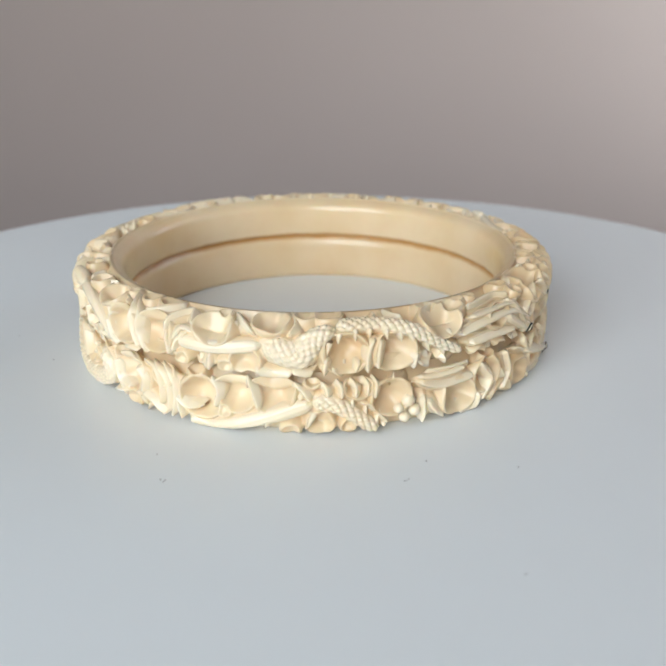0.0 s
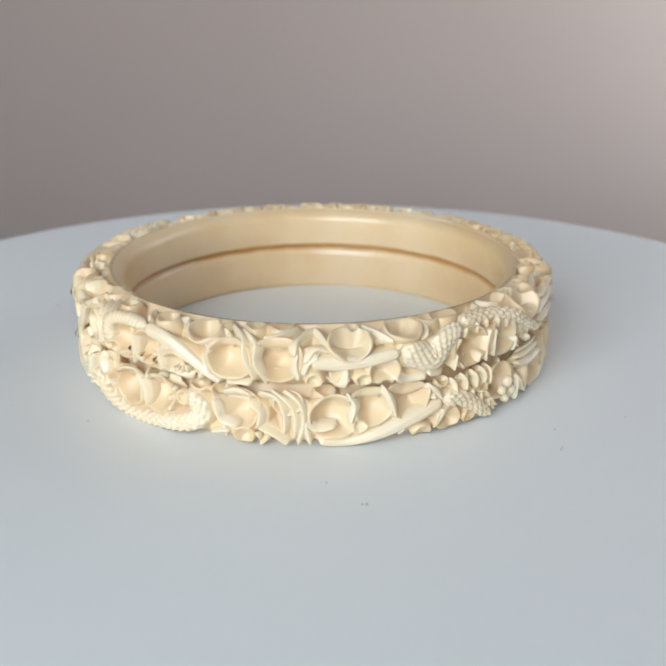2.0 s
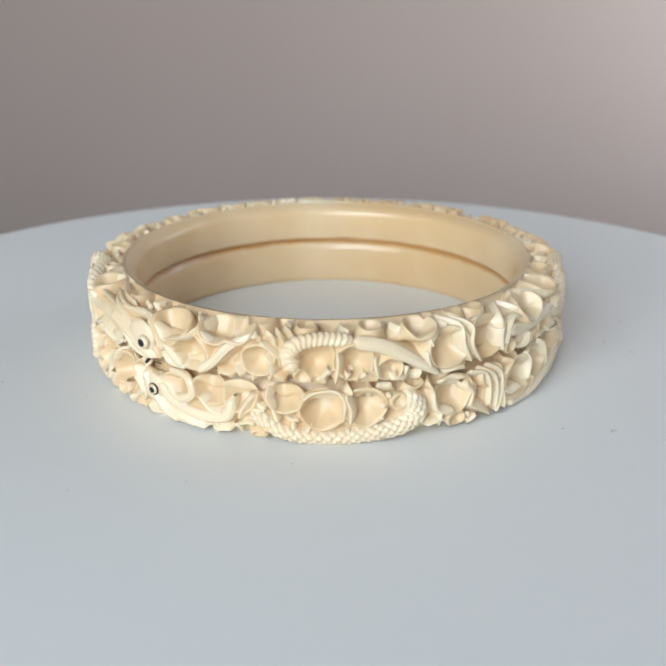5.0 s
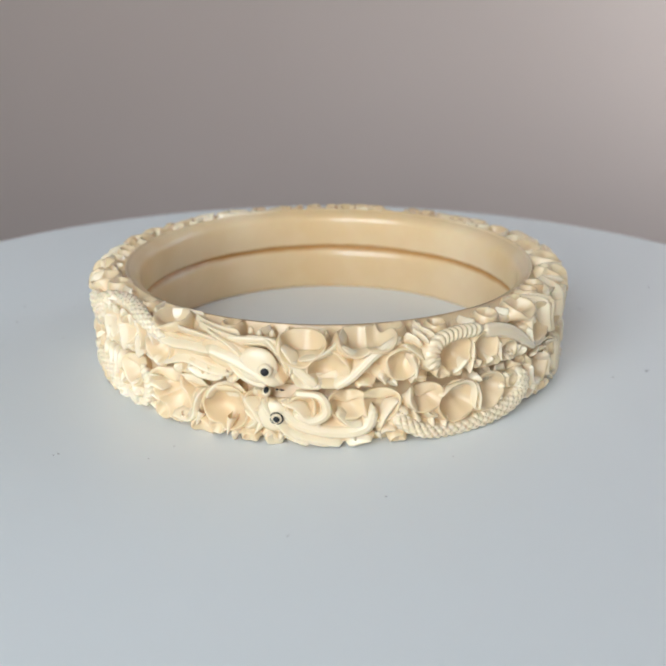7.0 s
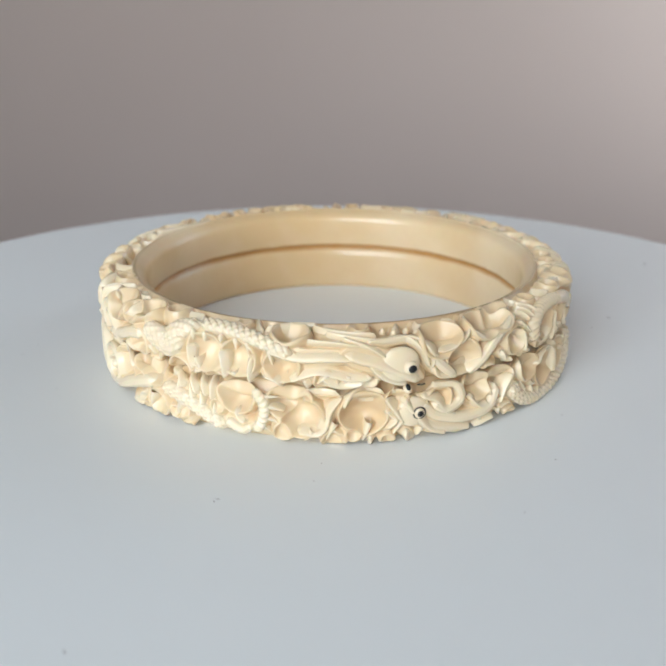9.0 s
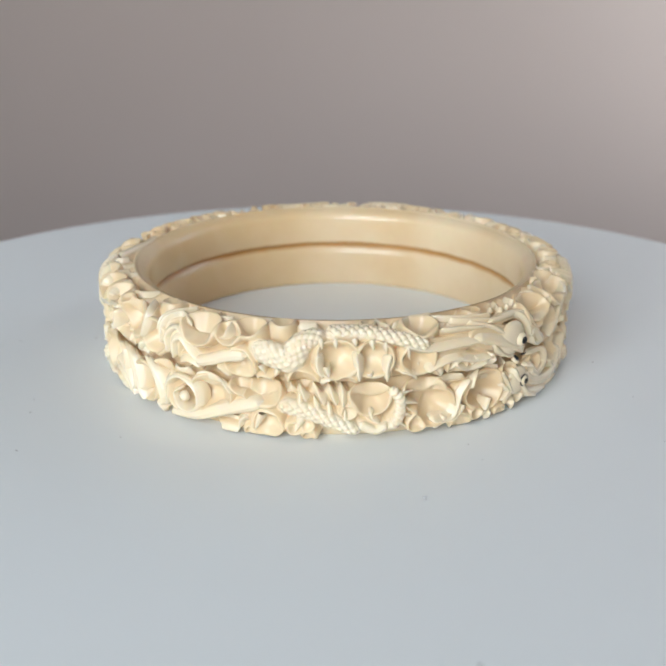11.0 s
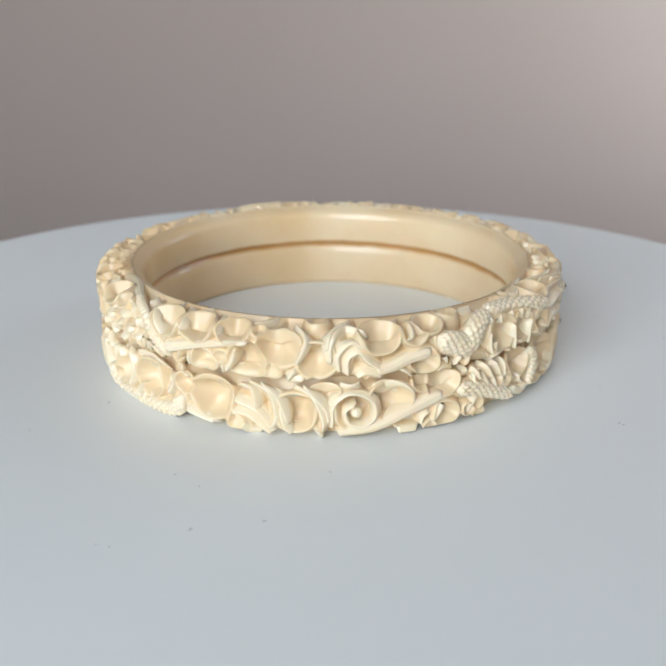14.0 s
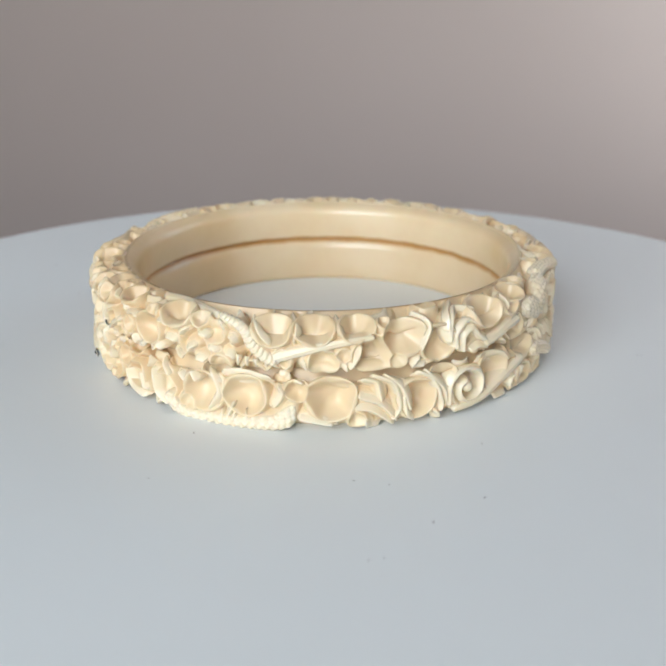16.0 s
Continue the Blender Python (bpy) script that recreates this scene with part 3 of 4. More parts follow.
    strand("leaf", "leaf", 0.73, 0.52, 0.25, (-154.0, 6.8), (-154.0, 8.6), (-153.0, 10.4))
    strand("leaf", "leaf", 0.74, 0.53, 0.25, (-146.6, 6.8), (-146.1, 8.8), (-145.9, 11.0))
    strand("leaf", "leaf", 0.75, 0.53, 0.25, (-139.6, 7.2), (-140.4, 9.2), (-140.3, 11.2))
    strand("leaf", "leaf", 0.77, 0.55, 0.25, (-138.6, 2.4), (-133.4, 0.3), (-127.2, 0.2))
    strand("leaf", "leaf", 0.75, 0.53, 0.25, (-197.3, 2.2), (-194.4, 5.4), (-196.6, 9.0))
    strand("leaf", "leaf", 0.75, 0.54, 0.25, (-196.6, 9.4), (-197.9, 11.1), (-194.8, 11.0))
    strand("leaf", "leaf", 0.96, 0.69, 0.25, (-189.9, 8.7), (-189.9, 5.8), (-186.8, 2.8), (-182.2, 4.5))
    strand("leaf", "leaf", 0.88, 0.63, 0.25, (-188.1, 9.8), (-188.6, 7.4), (-185.7, 5.6), (-182.4, 6.7))
    strand("leaf", "leaf", 0.89, 0.63, 0.25, (-186.4, 10.4), (-186.6, 7.9), (-184.1, 6.9), (-181.6, 8.5), (-178.0, 10.0))
    strand("leaf", "leaf", 0.82, 0.58, 0.25, (-184.9, 10.4), (-182.4, 9.7), (-178.9, 10.5))
    strand("leaf", "leaf", 0.89, 0.64, 0.25, (-190.7, 7.0), (-189.7, 3.9), (-185.0, 0.6))
    strand("leaf", "leaf", 0.74, 0.53, 0.25, (-172.7, 2.0), (-173.0, 5.4), (-174.9, 6.0))
    strand("leaf", "leaf", 0.67, 0.48, 0.25, (-223.6, 0.8), (-221.8, 4.7), (-222.4, 7.0))
    strand("leaf", "leaf", 0.67, 0.48, 0.25, (-231.7, 2.4), (-229.4, 5.5), (-226.8, 7.4))
    strand("leaf", "leaf", 0.67, 0.48, 0.25, (-213.8, 1.5), (-213.3, 4.7), (-212.4, 5.9))
    strand("leaf", "leaf", 0.76, 0.54, 0.25, (-243.1, 6.6), (-241.4, 6.7), (-240.4, 7.3))
    strand("leaf", "leaf", 0.85, 0.61, 0.25, (-240.8, 8.4), (-239.1, 8.5), (-238.2, 9.2))
    strand("leaf", "leaf", 0.72, 0.51, 0.25, (-245.9, 9.7), (-244.9, 8.8), (-243.2, 8.3))
    strand("leaf", "leaf", 0.73, 0.52, 0.25, (-251.6, 8.2), (-249.5, 8.2), (-248.4, 8.8))
    strand("leaf", "leaf", 0.65, 0.47, 0.25, (-235.9, 6.2), (-235.0, 6.9), (-235.2, 7.8))
    strand("leaf", "leaf", 0.56, 0.40, 0.25, (-238.5, 4.3), (-237.1, 5.1), (-237.0, 6.0))
    strand("leaf", "leaf", 0.62, 0.45, 0.25, (-247.8, 7.6), (-246.8, 6.7), (-245.1, 6.2))
    strand("leaf", "leaf", 0.61, 0.44, 0.25, (-237.0, 8.9), (-235.4, 9.0), (-234.5, 9.7))
    strand("leaf", "leaf", 0.67, 0.48, 0.25, (-244.1, 10.3), (-242.3, 10.3), (-241.4, 10.9))
    strand("leaf", "leaf", 0.68, 0.49, 0.25, (-253.8, 6.2), (-251.7, 6.1), (-250.4, 6.8))
    strand("leaf", "leaf", 0.82, 0.59, 0.25, (-266.4, 5.3), (-264.1, 5.8), (-264.4, 6.8))
    strand("leaf", "leaf", 0.85, 0.61, 0.25, (-274.1, 10.8), (-270.5, 9.2), (-266.9, 8.2))
    strand("leaf", "leaf", 0.71, 0.51, 0.25, (-264.0, 6.5), (-261.1, 6.3), (-259.6, 6.9))
    strand("leaf", "leaf", 0.76, 0.54, 0.25, (-257.9, 10.4), (-259.7, 10.7), (-257.9, 10.4))
    strand("leaf", "leaf", 0.64, 0.46, 0.25, (-254.3, 9.4), (-253.2, 10.1), (-253.1, 10.7))
    strand("leaf", "leaf", 0.74, 0.53, 0.25, (-211.7, 10.6), (-209.9, 8.7), (-209.2, 7.1))
    strand("leaf", "leaf", 0.67, 0.48, 0.25, (-212.1, 11.0), (-212.4, 9.5))
    strand("leaf", "leaf", 0.67, 0.48, 0.25, (-220.1, 10.7), (-220.7, 9.1))
    # beads and spines
    spine(3.5, 6.8, 3.0, 8.3, 0.41); spine(5.5, 5.6, 5.2, 6.7, 0.41); spine(8.7, 5.2, 8.7, 6.5, 0.41); spine(11.6, 5.1, 11.5, 6.1, 0.41); spine(14.9, 5.4, 15.1, 6.6, 0.41)
    spine(17.7, 5.9, 18.1, 7.2, 0.42); spine(20.3, 6.6, 21.0, 7.9, 0.42); spine(23.6, 7.7, 24.2, 9.0, 0.42); spine(27.2, 8.8, 27.8, 9.9, 0.43); spine(-52.8, 9.4, -53.1, 10.9, 0.42)
    spine(-61.2, 9.8, -62.1, 10.6, 0.41); spine(-55.3, 9.9, -55.0, 10.7, 0.42); spine(-68.5, 9.4, -70.6, 11.0, 0.41); spine(-64.5, 9.7, -65.1, 11.1, 0.41); spine(-125.2, 9.3, -127.1, 10.9, 0.53)
    spine(-120.9, 9.6, -121.7, 10.7, 0.52); spine(-116.7, 9.7, -117.5, 10.7, 0.47); spine(-113.5, 10.2, -113.8, 10.6, 0.41); bead(-111.1, 3.0, 0.47); bead(-113.3, 2.4, 0.42)
    bead(-108.4, 2.8, 0.42); bead(-106.3, 3.4, 0.41); spine(-153.6, 5.2, -153.4, 6.4, 0.41); spine(-150.7, 5.2, -150.6, 6.3, 0.42); spine(-146.9, 5.2, -146.7, 6.3, 0.42)
    spine(-143.5, 5.5, -143.3, 6.7, 0.42); spine(-140.9, 5.9, -140.6, 7.3, 0.42); spine(-136.4, 6.5, -135.8, 8.3, 0.43); spine(-152.4, 9.0, -151.7, 10.9, 0.42); spine(-165.6, 9.1, -164.8, 10.2, 0.42)
    spine(-162.3, 9.5, -163.2, 10.9, 0.42); spine(-143.9, 9.8, -143.2, 10.8, 0.43); spine(-233.9, 9.3, -234.5, 11.3, 0.38); spine(-232.1, 9.4, -232.4, 11.3, 0.38); spine(-230.2, 9.6, -230.2, 11.0, 0.38)
    spine(-228.2, 10.0, -227.8, 10.7, 0.37); spine(-226.3, 10.0, -225.7, 10.7, 0.37)
    c.mark(-291.3, 7.9, 0.1, 0.35, c.bangle)
    c.mark(-274.5, 10.1, 0.1, 0.40, c.bangle)
    unseen_fill(c, 5)
    c.fill(31, 1.1, c.face.low_corner + 1.2)


upper, up_carver = start_bangle("cream carved bangle with dragon relief, stacked on another", 6.95, 3, (0.48, 0.32), (0.48, 0.32))
carve_upper(up_carver)
finish_bangle(upper, up_carver, INNER_UP)



def carve_lower(c):
    bowl, strand, spine, bead = c.bowl, c.strand, c.spine, c.bead
    # hollows
    bowl(-23.0, 8.1, 2.92); bowl(-15.5, 6.8, 2.68); bowl(-7.8, 6.4, 2.82); bowl(1.7, 10.7, 1.67); bowl(16.2, 7.6, 2.51)
    bowl(32.1, 9.7, 2.63); bowl(39.9, 7.7, 2.43); bowl(45.7, 12.1, 2.26); bowl(52.7, 10.3, 2.31); bowl(9.3, 5.7, 1.76)
    bowl(-42.3, 7.2, 2.82); bowl(-32.0, 6.0, 1.75); bowl(-45.0, 4.8, 1.64); bowl(-69.4, 7.5, 2.81); bowl(-61.1, 7.4, 2.58)
    bowl(-76.8, 6.0, 2.22); bowl(-86.3, 6.3, 2.37); bowl(-130.0, 8.5, 2.66); bowl(-117.7, 7.7, 2.96); bowl(-101.9, 6.8, 1.65)
    bowl(-92.8, 6.0, 2.27); bowl(-111.0, 6.1, 1.41); bowl(-165.8, 5.4, 2.50); bowl(-143.7, 6.0, 2.52); bowl(-132.5, 6.2, 2.77)
    bowl(-197.1, 8.7, 2.76); bowl(-177.3, 7.2, 2.90); bowl(-190.9, 5.9, 1.93); bowl(-184.5, 8.4, 2.78); bowl(-170.2, 5.0, 1.58)
    bowl(-242.5, 8.1, 2.82); bowl(-232.9, 7.7, 2.82); bowl(-215.1, 7.7, 3.14); bowl(-221.9, 6.6, 1.56); bowl(-252.8, 9.0, 1.95)
    bowl(-262.1, 8.8, 1.88)
    # dragons
    head = strand("dragon_head", "leaf", 1.14, 0.89, 0.5, (53.9, 6.9), (64.4, 9.0), (73.5, 10.7))
    c.eye(73.2, 10.8, 0.25, 0.53, head, ring=True)
    strand("dragon_body", "scale", 1.17, 0.96, 0.35, (0.1, 7.7), (4.6, 8.1), (8.0, 9.4), (11.5, 11.1), (13.8, 12.0))
    strand("dragon_body", "scale", 0.96, 1.49, 0.35, (-83.7, 8.1), (-78.6, 10.5), (-72.8, 11.7), (-66.1, 11.9), (-59.3, 11.4), (-53.3, 10.5), (-50.2, 8.8), (-52.4, 5.7))
    head = strand("dragon_head", "leaf", 1.27, 1.06, 0.5, (-109.8, 5.8), (-107.1, 8.1), (-103.9, 10.4), (-99.6, 11.7))
    c.lump(head, "cheek", -107.7, 8.1, 2.11, 0.3)
    c.eye(-106.7, 8.1, 0.25, 0.74, head, ring=True)
    c.eye(-108.9, 4.9, 0.25, 0.58, head)
    strand("dragon_body", "scale", 1.18, 0.86, 0.35, (-162.4, 7.3), (-157.3, 7.9), (-152.3, 9.1), (-145.7, 10.9))
    strand("dragon_body", "rib", 0.65, 0.76, 0.35, (-139.9, 4.9), (-137.8, 6.8), (-138.1, 9.2), (-140.1, 10.9))
    strand("dragon_body", "scale", 0.90, 1.46, 0.35, (-252.3, 9.6), (-247.4, 12.3), (-238.9, 12.4), (-231.1, 12.1), (-225.5, 11.4), (-222.6, 8.8))
    # limbs and curls
    strand("limb", "round", 0.84, 1.04, 0.2, (-26.1, 11.6), (-21.0, 12.3), (-13.2, 10.9), (-6.2, 9.4), (0.5, 7.8))
    strand("curl", "leaf", 0.61, 0.42, 0.25, (-73.9, 6.6), (-71.0, 5.3), (-66.9, 5.1), (-64.9, 6.7), (-65.4, 9.6))
    strand("limb", "round", 0.63, 0.63, 0.2, (-103.6, 4.5), (-98.4, 5.1), (-97.0, 7.4), (-100.2, 8.5), (-103.6, 7.3))
    strand("limb", "round", 0.77, 0.77, 0.2, (-106.1, 7.2), (-101.9, 9.2), (-94.9, 10.2), (-89.2, 9.6), (-87.5, 6.8))
    strand("limb", "round", 0.59, 0.59, 0.2, (-146.2, 9.8), (-142.6, 10.9), (-140.1, 9.9))
    strand("curl", "leaf", 0.77, 0.54, 0.25, (-189.5, 10.9), (-189.2, 7.4), (-185.4, 5.8), (-181.0, 7.1), (-180.5, 9.5), (-183.1, 10.7), (-186.0, 10.2), (-186.8, 8.4), (-184.5, 7.4))
    strand("limb", "round", 0.66, 0.98, 0.2, (-188.5, 11.6), (-181.6, 11.0), (-175.6, 9.5), (-170.3, 8.3), (-165.4, 7.4))
    # leaves
    strand("leaf", "leaf", 0.73, 0.52, 0.25, (1.8, 4.6), (3.2, 5.8), (3.4, 7.3))
    strand("leaf", "leaf", 0.73, 0.52, 0.25, (4.8, 4.3), (6.1, 5.8), (6.0, 7.5))
    strand("leaf", "leaf", 0.74, 0.53, 0.25, (7.6, 4.2), (9.0, 5.7), (8.8, 7.5))
    strand("leaf", "leaf", 0.74, 0.53, 0.25, (10.2, 3.9), (11.4, 5.6), (11.0, 7.3))
    strand("leaf", "leaf", 0.67, 0.48, 0.25, (12.1, 3.9), (13.1, 5.6), (12.6, 7.7))
    strand("leaf", "leaf", 0.75, 0.54, 0.25, (-20.5, 4.7), (-18.7, 6.8), (-19.8, 9.4))
    strand("leaf", "leaf", 0.74, 0.53, 0.25, (-13.1, 3.8), (-11.2, 6.8), (-10.3, 9.2))
    strand("leaf", "leaf", 0.88, 0.63, 0.25, (-3.7, 4.6), (-1.5, 6.0), (0.1, 7.7))
    strand("leaf", "leaf", 0.66, 0.47, 0.25, (-2.8, 6.8), (-1.3, 7.1))
    strand("leaf", "leaf", 1.07, 0.76, 0.25, (21.8, 5.3), (27.1, 5.6), (33.7, 5.4))
    strand("leaf", "leaf", 0.92, 0.66, 0.25, (22.1, 6.3), (28.1, 7.2), (35.9, 7.0))
    strand("leaf", "leaf", 0.77, 0.55, 0.25, (23.7, 4.6), (29.7, 4.8), (35.0, 4.7))
    strand("leaf", "leaf", 0.93, 0.66, 0.25, (24.2, 8.8), (26.3, 10.6), (28.6, 12.0))
    strand("leaf", "leaf", 0.80, 0.57, 0.25, (32.6, 12.3), (36.2, 12.3), (37.5, 9.7))
    strand("leaf", "leaf", 0.96, 0.68, 0.25, (37.3, 5.4), (41.4, 8.6), (37.9, 11.4))
    strand("leaf", "leaf", 0.99, 0.70, 0.25, (46.1, 5.2), (47.9, 8.7), (45.0, 11.2))
    strand("leaf", "leaf", 0.69, 0.49, 0.25, (23.2, 8.1), (23.5, 10.5), (22.9, 12.3))
    strand("leaf", "leaf", 0.74, 0.53, 0.25, (-27.7, 12.1), (-28.7, 8.9), (-26.2, 9.7), (-22.4, 9.3))
    strand("leaf", "leaf", 0.88, 0.63, 0.25, (-38.2, 4.6), (-34.0, 5.4), (-32.4, 8.0), (-32.8, 10.7))
    strand("leaf", "leaf", 0.88, 0.63, 0.25, (-35.7, 4.1), (-31.6, 6.0), (-30.3, 8.3), (-30.8, 11.4))
    strand("leaf", "leaf", 0.88, 0.63, 0.25, (-33.2, 4.0), (-29.5, 6.0), (-28.7, 8.9), (-30.3, 12.3))
    strand("leaf", "leaf", 1.03, 0.73, 0.25, (-39.6, 6.0), (-37.2, 7.7), (-38.2, 10.1))
    strand("leaf", "leaf", 0.89, 0.64, 0.25, (-38.2, 9.5), (-34.9, 10.4), (-31.6, 12.1))
    strand("leaf", "leaf", 0.88, 0.63, 0.25, (-45.7, 5.2), (-42.5, 4.5), (-38.8, 5.4))
    strand("leaf", "leaf", 0.74, 0.53, 0.25, (-46.9, 6.3), (-45.6, 9.1), (-41.6, 9.6))
    strand("leaf", "leaf", 0.74, 0.53, 0.25, (-82.6, 6.0), (-84.9, 7.9), (-86.5, 9.9))
    strand("leaf", "leaf", 0.74, 0.53, 0.25, (-79.7, 4.4), (-80.2, 6.4), (-78.5, 8.1))
    strand("leaf", "leaf", 0.73, 0.52, 0.25, (-64.9, 5.6), (-63.6, 7.9), (-64.0, 10.0))
    strand("leaf", "leaf", 0.96, 0.69, 0.25, (-106.1, 6.0), (-102.6, 6.8), (-99.7, 9.3))
    strand("leaf", "leaf", 1.05, 0.75, 0.25, (-106.1, 9.1), (-102.7, 10.4), (-97.4, 11.4), (-93.6, 12.1))
    strand("leaf", "leaf", 0.90, 0.64, 0.25, (-131.1, 10.3), (-126.3, 10.3), (-124.4, 7.2), (-121.8, 5.2))
    strand("leaf", "leaf", 0.89, 0.63, 0.25, (-121.9, 7.1), (-120.9, 5.3), (-117.3, 3.5), (-113.4, 5.0))
    strand("leaf", "leaf", 0.96, 0.68, 0.25, (-113.5, 5.6), (-111.0, 7.8), (-109.4, 9.7))
    strand("leaf", "leaf", 0.89, 0.63, 0.25, (-113.5, 7.2), (-110.9, 9.0), (-113.4, 10.3))
    strand("leaf", "leaf", 0.91, 0.65, 0.25, (-101.8, 10.9), (-98.3, 11.6), (-95.8, 11.9))
    strand("leaf", "leaf", 0.68, 0.48, 0.25, (-95.0, 7.3), (-92.2, 9.0), (-89.5, 9.0))
    strand("leaf", "leaf", 0.67, 0.48, 0.25, (-158.2, 3.9), (-157.2, 5.3), (-156.3, 6.8))
    strand("leaf", "leaf", 0.67, 0.48, 0.25, (-155.5, 3.3), (-153.8, 5.6), (-152.6, 7.2))
    strand("leaf", "leaf", 0.67, 0.48, 0.25, (-152.4, 3.2), (-151.3, 5.4), (-150.4, 7.2))
    strand("leaf", "leaf", 0.67, 0.48, 0.25, (-149.8, 3.0), (-149.1, 5.5), (-149.2, 7.6))
    strand("leaf", "leaf", 0.67, 0.48, 0.25, (-160.1, 2.7), (-159.4, 5.0))
    strand("leaf", "leaf", 0.91, 0.65, 0.25, (-197.3, 4.6), (-193.3, 6.1), (-191.0, 9.6), (-191.5, 11.5))
    strand("leaf", "leaf", 0.76, 0.54, 0.25, (-195.4, 4.5), (-190.8, 7.8), (-190.0, 10.3))
    strand("leaf", "leaf", 0.77, 0.55, 0.25, (-199.8, 7.9), (-198.9, 10.7), (-197.2, 11.8))
    strand("leaf", "leaf", 0.75, 0.54, 0.25, (-181.5, 4.9), (-178.7, 4.1), (-174.6, 5.0), (-172.0, 6.8))
    strand("leaf", "leaf", 0.94, 0.67, 0.25, (-240.9, 4.1), (-238.3, 7.6), (-241.3, 10.8))
    strand("leaf", "leaf", 0.76, 0.55, 0.25, (-238.4, 4.6), (-234.1, 3.9), (-227.1, 5.0))
    strand("leaf", "leaf", 0.76, 0.54, 0.25, (-227.1, 9.2), (-225.1, 7.2), (-226.1, 6.0))
    strand("leaf", "leaf", 0.91, 0.65, 0.25, (-209.0, 5.0), (-205.6, 5.7), (-204.5, 8.8))
    strand("leaf", "leaf", 0.92, 0.66, 0.25, (-207.1, 4.4), (-202.1, 5.9), (-200.6, 9.6), (-202.8, 11.5))
    strand("leaf", "leaf", 0.92, 0.66, 0.25, (-204.4, 4.4), (-200.3, 6.6), (-198.1, 10.5))
    strand("leaf", "leaf", 0.92, 0.66, 0.25, (-210.0, 7.4), (-204.7, 8.7), (-200.9, 11.7))
    strand("leaf", "leaf", 0.84, 0.60, 0.25, (-210.8, 9.1), (-206.5, 9.5), (-201.5, 12.1))
    strand("leaf", "leaf", 0.76, 0.55, 0.25, (-222.0, 10.4), (-218.5, 10.8), (-214.2, 11.4))
    strand("leaf", "leaf", 0.82, 0.58, 0.25, (-255.7, 6.4), (-255.0, 10.0), (-251.5, 11.5))
    strand("leaf", "leaf", 0.83, 0.59, 0.25, (-260.3, 7.8), (-258.7, 10.8))
    strand("leaf", "leaf", 0.71, 0.51, 0.25, (-248.3, 5.8), (-246.2, 7.4))
    strand("leaf", "leaf", 0.71, 0.50, 0.25, (-245.2, 5.3), (-243.5, 7.1))
    strand("leaf", "leaf", 1.02, 0.73, 0.25, (-265.4, 8.1), (-264.2, 10.5), (-259.1, 11.9))
    strand("leaf", "leaf", 0.68, 0.48, 0.25, (-222.8, 4.9), (-220.2, 5.7))
    # beads and spines
    spine(0.1, 9.7, -1.4, 12.0, 0.59); spine(-9.0, 10.8, -9.6, 11.9, 0.43); spine(8.0, 8.3, 8.3, 6.8, 0.42); spine(10.6, 9.7, 11.0, 8.0, 0.42); spine(13.0, 10.6, 13.8, 9.3, 0.43)
    spine(14.6, 11.4, 15.4, 10.8, 0.38); bead(19.9, 8.6, 0.92); bead(21.4, 10.1, 0.82); bead(19.1, 10.9, 0.76); bead(17.8, 9.5, 0.70)
    spine(-45.0, 10.1, -45.0, 12.1, 0.43); spine(-38.2, 10.6, -37.5, 12.1, 0.48); bead(-57.3, 7.5, 0.42); bead(-57.7, 9.1, 0.42); bead(-58.7, 10.2, 0.43)
    bead(-56.3, 6.1, 0.47); bead(-64.4, 10.7, 0.42); bead(-62.3, 10.7, 0.42); bead(-60.2, 10.5, 0.42); bead(-56.4, 10.1, 0.43)
    spine(-81.5, 7.8, -83.6, 6.8, 0.48); spine(-78.6, 9.0, -79.8, 7.4, 0.47); spine(-75.2, 10.0, -75.2, 8.5, 0.47); spine(-72.3, 10.5, -71.5, 9.6, 0.37); spine(-86.6, 10.5, -85.8, 11.9, 0.49)
    spine(-110.2, 9.4, -111.9, 11.3, 0.48); spine(-106.0, 10.7, -106.7, 12.1, 0.48); spine(-98.4, 9.5, -95.6, 11.4, 0.54); spine(-123.8, 9.5, -125.3, 11.6, 0.49); spine(-116.9, 9.7, -118.0, 12.4, 0.48)
    spine(-128.3, 10.5, -129.8, 12.3, 0.49); spine(-92.1, 10.4, -90.7, 12.3, 0.44); spine(-166.3, 9.5, -167.8, 11.9, 0.54); spine(-157.8, 9.3, -159.2, 11.5, 0.75); spine(-157.8, 6.8, -158.0, 5.3, 0.42)
    spine(-154.4, 7.4, -155.2, 5.8, 0.43); spine(-151.9, 8.1, -152.3, 6.6, 0.43); spine(-148.9, 9.1, -148.9, 7.8, 0.43); spine(-137.3, 5.8, -134.5, 5.7, 0.38); spine(-136.8, 7.2, -133.7, 7.7, 0.38)
    spine(-137.2, 8.7, -134.1, 9.6, 0.39); spine(-138.1, 9.8, -135.9, 11.1, 0.39); bead(-184.5, 8.7, 0.76); spine(-238.5, 11.7, -238.2, 10.2, 0.34); spine(-235.5, 11.5, -235.3, 9.9, 0.33)
    spine(-232.7, 11.4, -233.0, 10.0, 0.33); spine(-241.6, 11.8, -241.5, 10.5, 0.34); spine(-216.0, 11.2, -215.8, 11.9, 0.44); spine(-214.2, 11.2, -213.5, 11.8, 0.49)
    c.mark(-288.5, 11.3, 0.1, 0.30, c.bangle)
    unseen_fill(c, 9)
    c.fill(32, c.face.high_corner - 1.5, c.face.low_corner + 0.7)


lower, low_carver = start_bangle("cream carved bangle with dragon relief, lying on turntable", 7.9, 4, (0.3, 0.34), (0.3, 0.34))
carve_lower(low_carver)
finish_bangle(lower, low_carver, INNER_LOW)


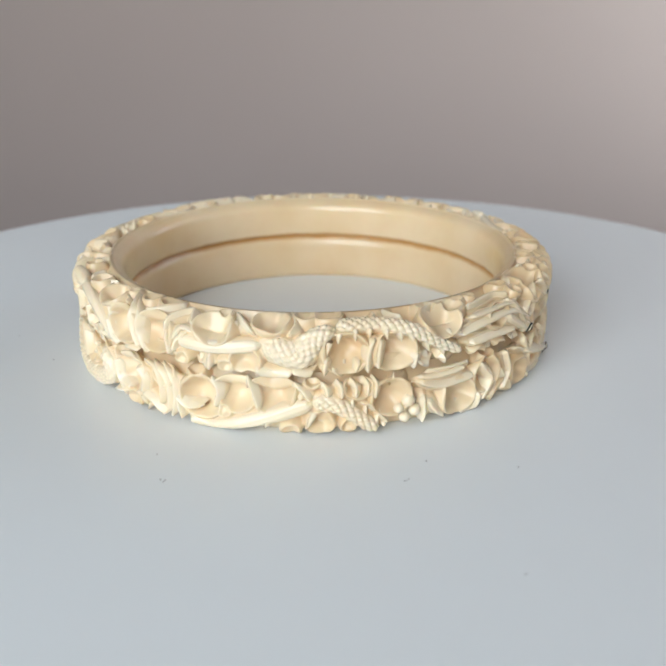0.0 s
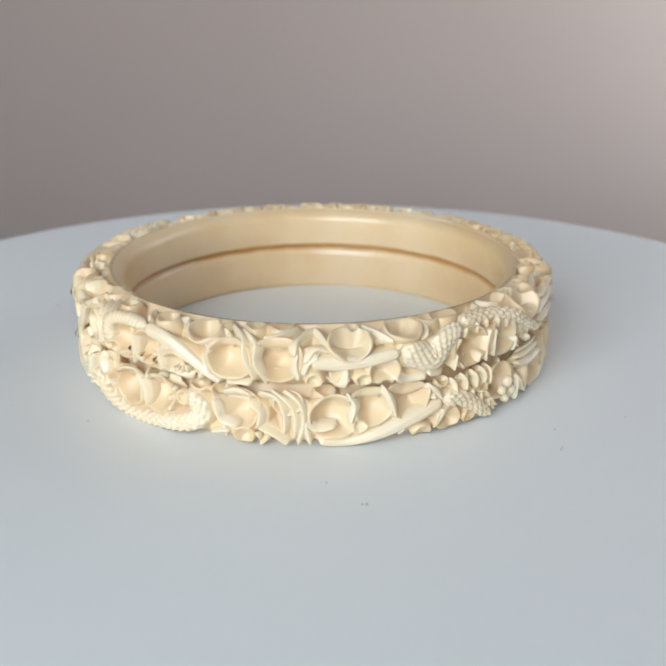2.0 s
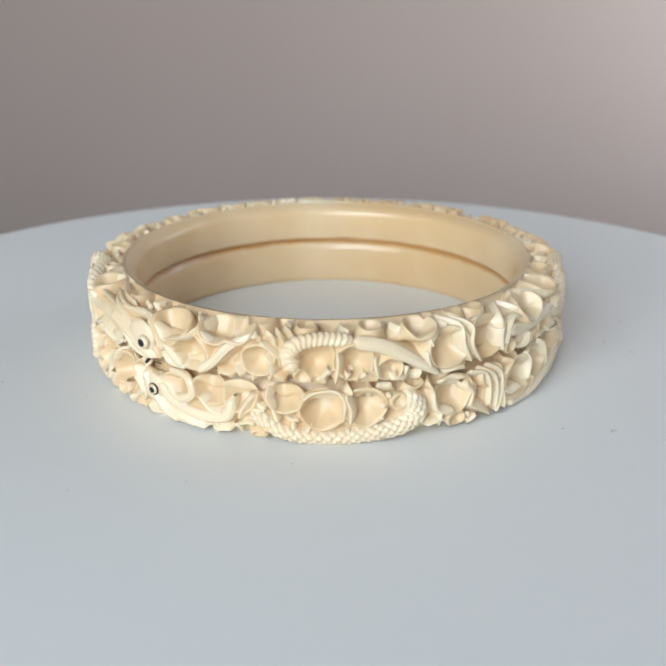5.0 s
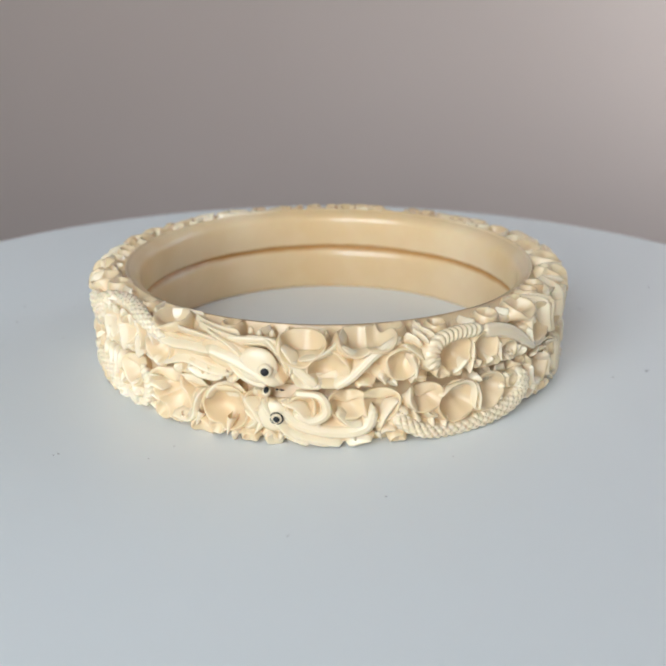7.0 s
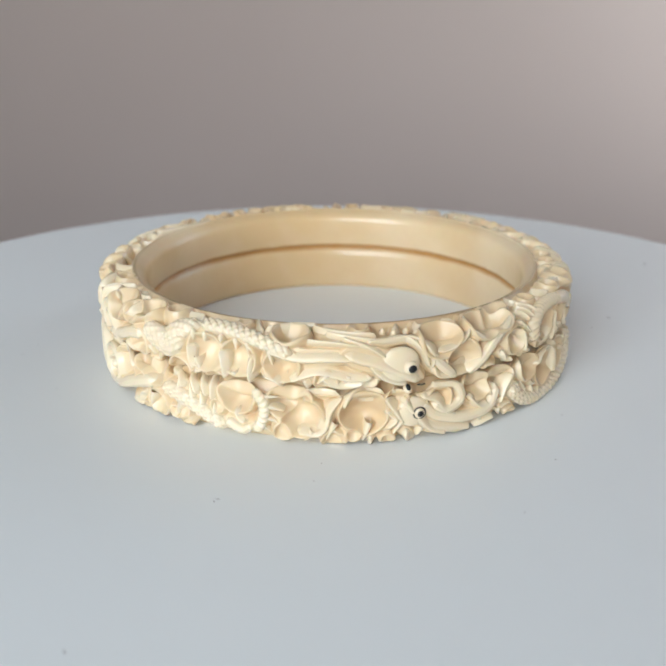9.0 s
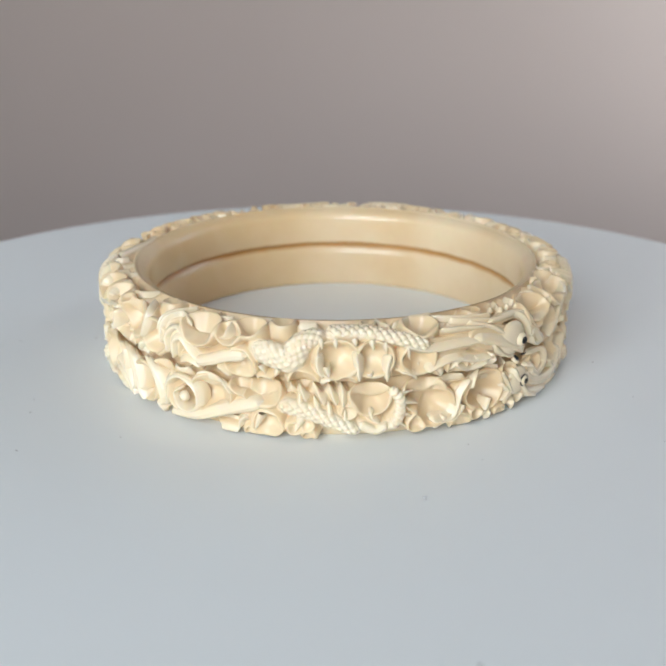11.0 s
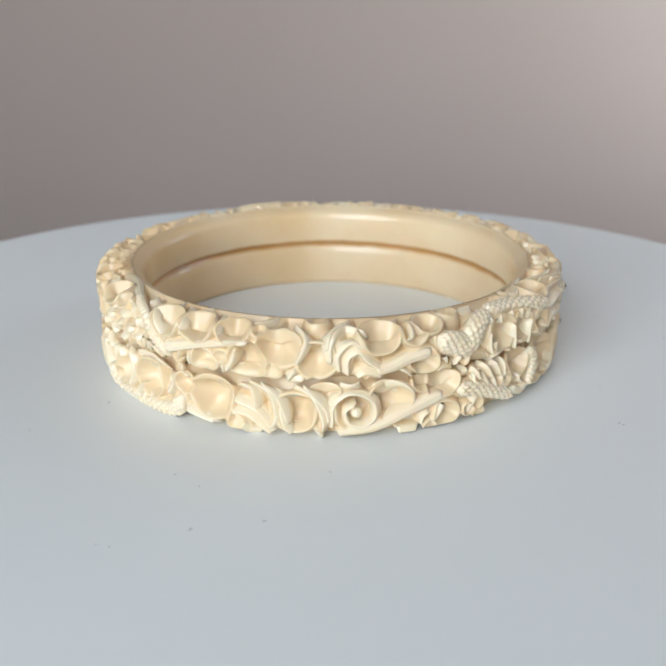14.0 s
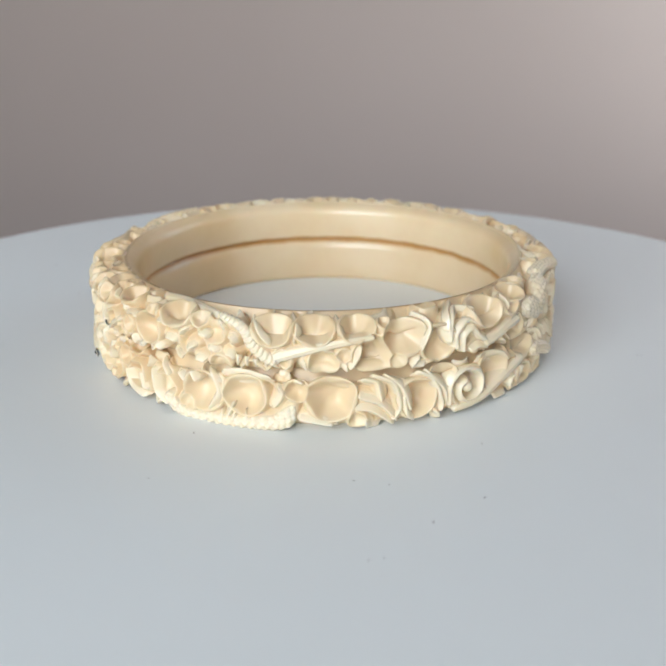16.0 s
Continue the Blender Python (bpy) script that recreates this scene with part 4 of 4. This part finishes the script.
LOW_Z, UP_Z = 0.0, 0.00794
MOVING = [(turntable, 0.0), (lower, LOW_Z), (upper, UP_Z)]


def motions():
    for thing, z in MOVING:
        walk(thing, [(t, pose(0, 0, z, 0, 0, a)) for t, a in TURN])


motions()
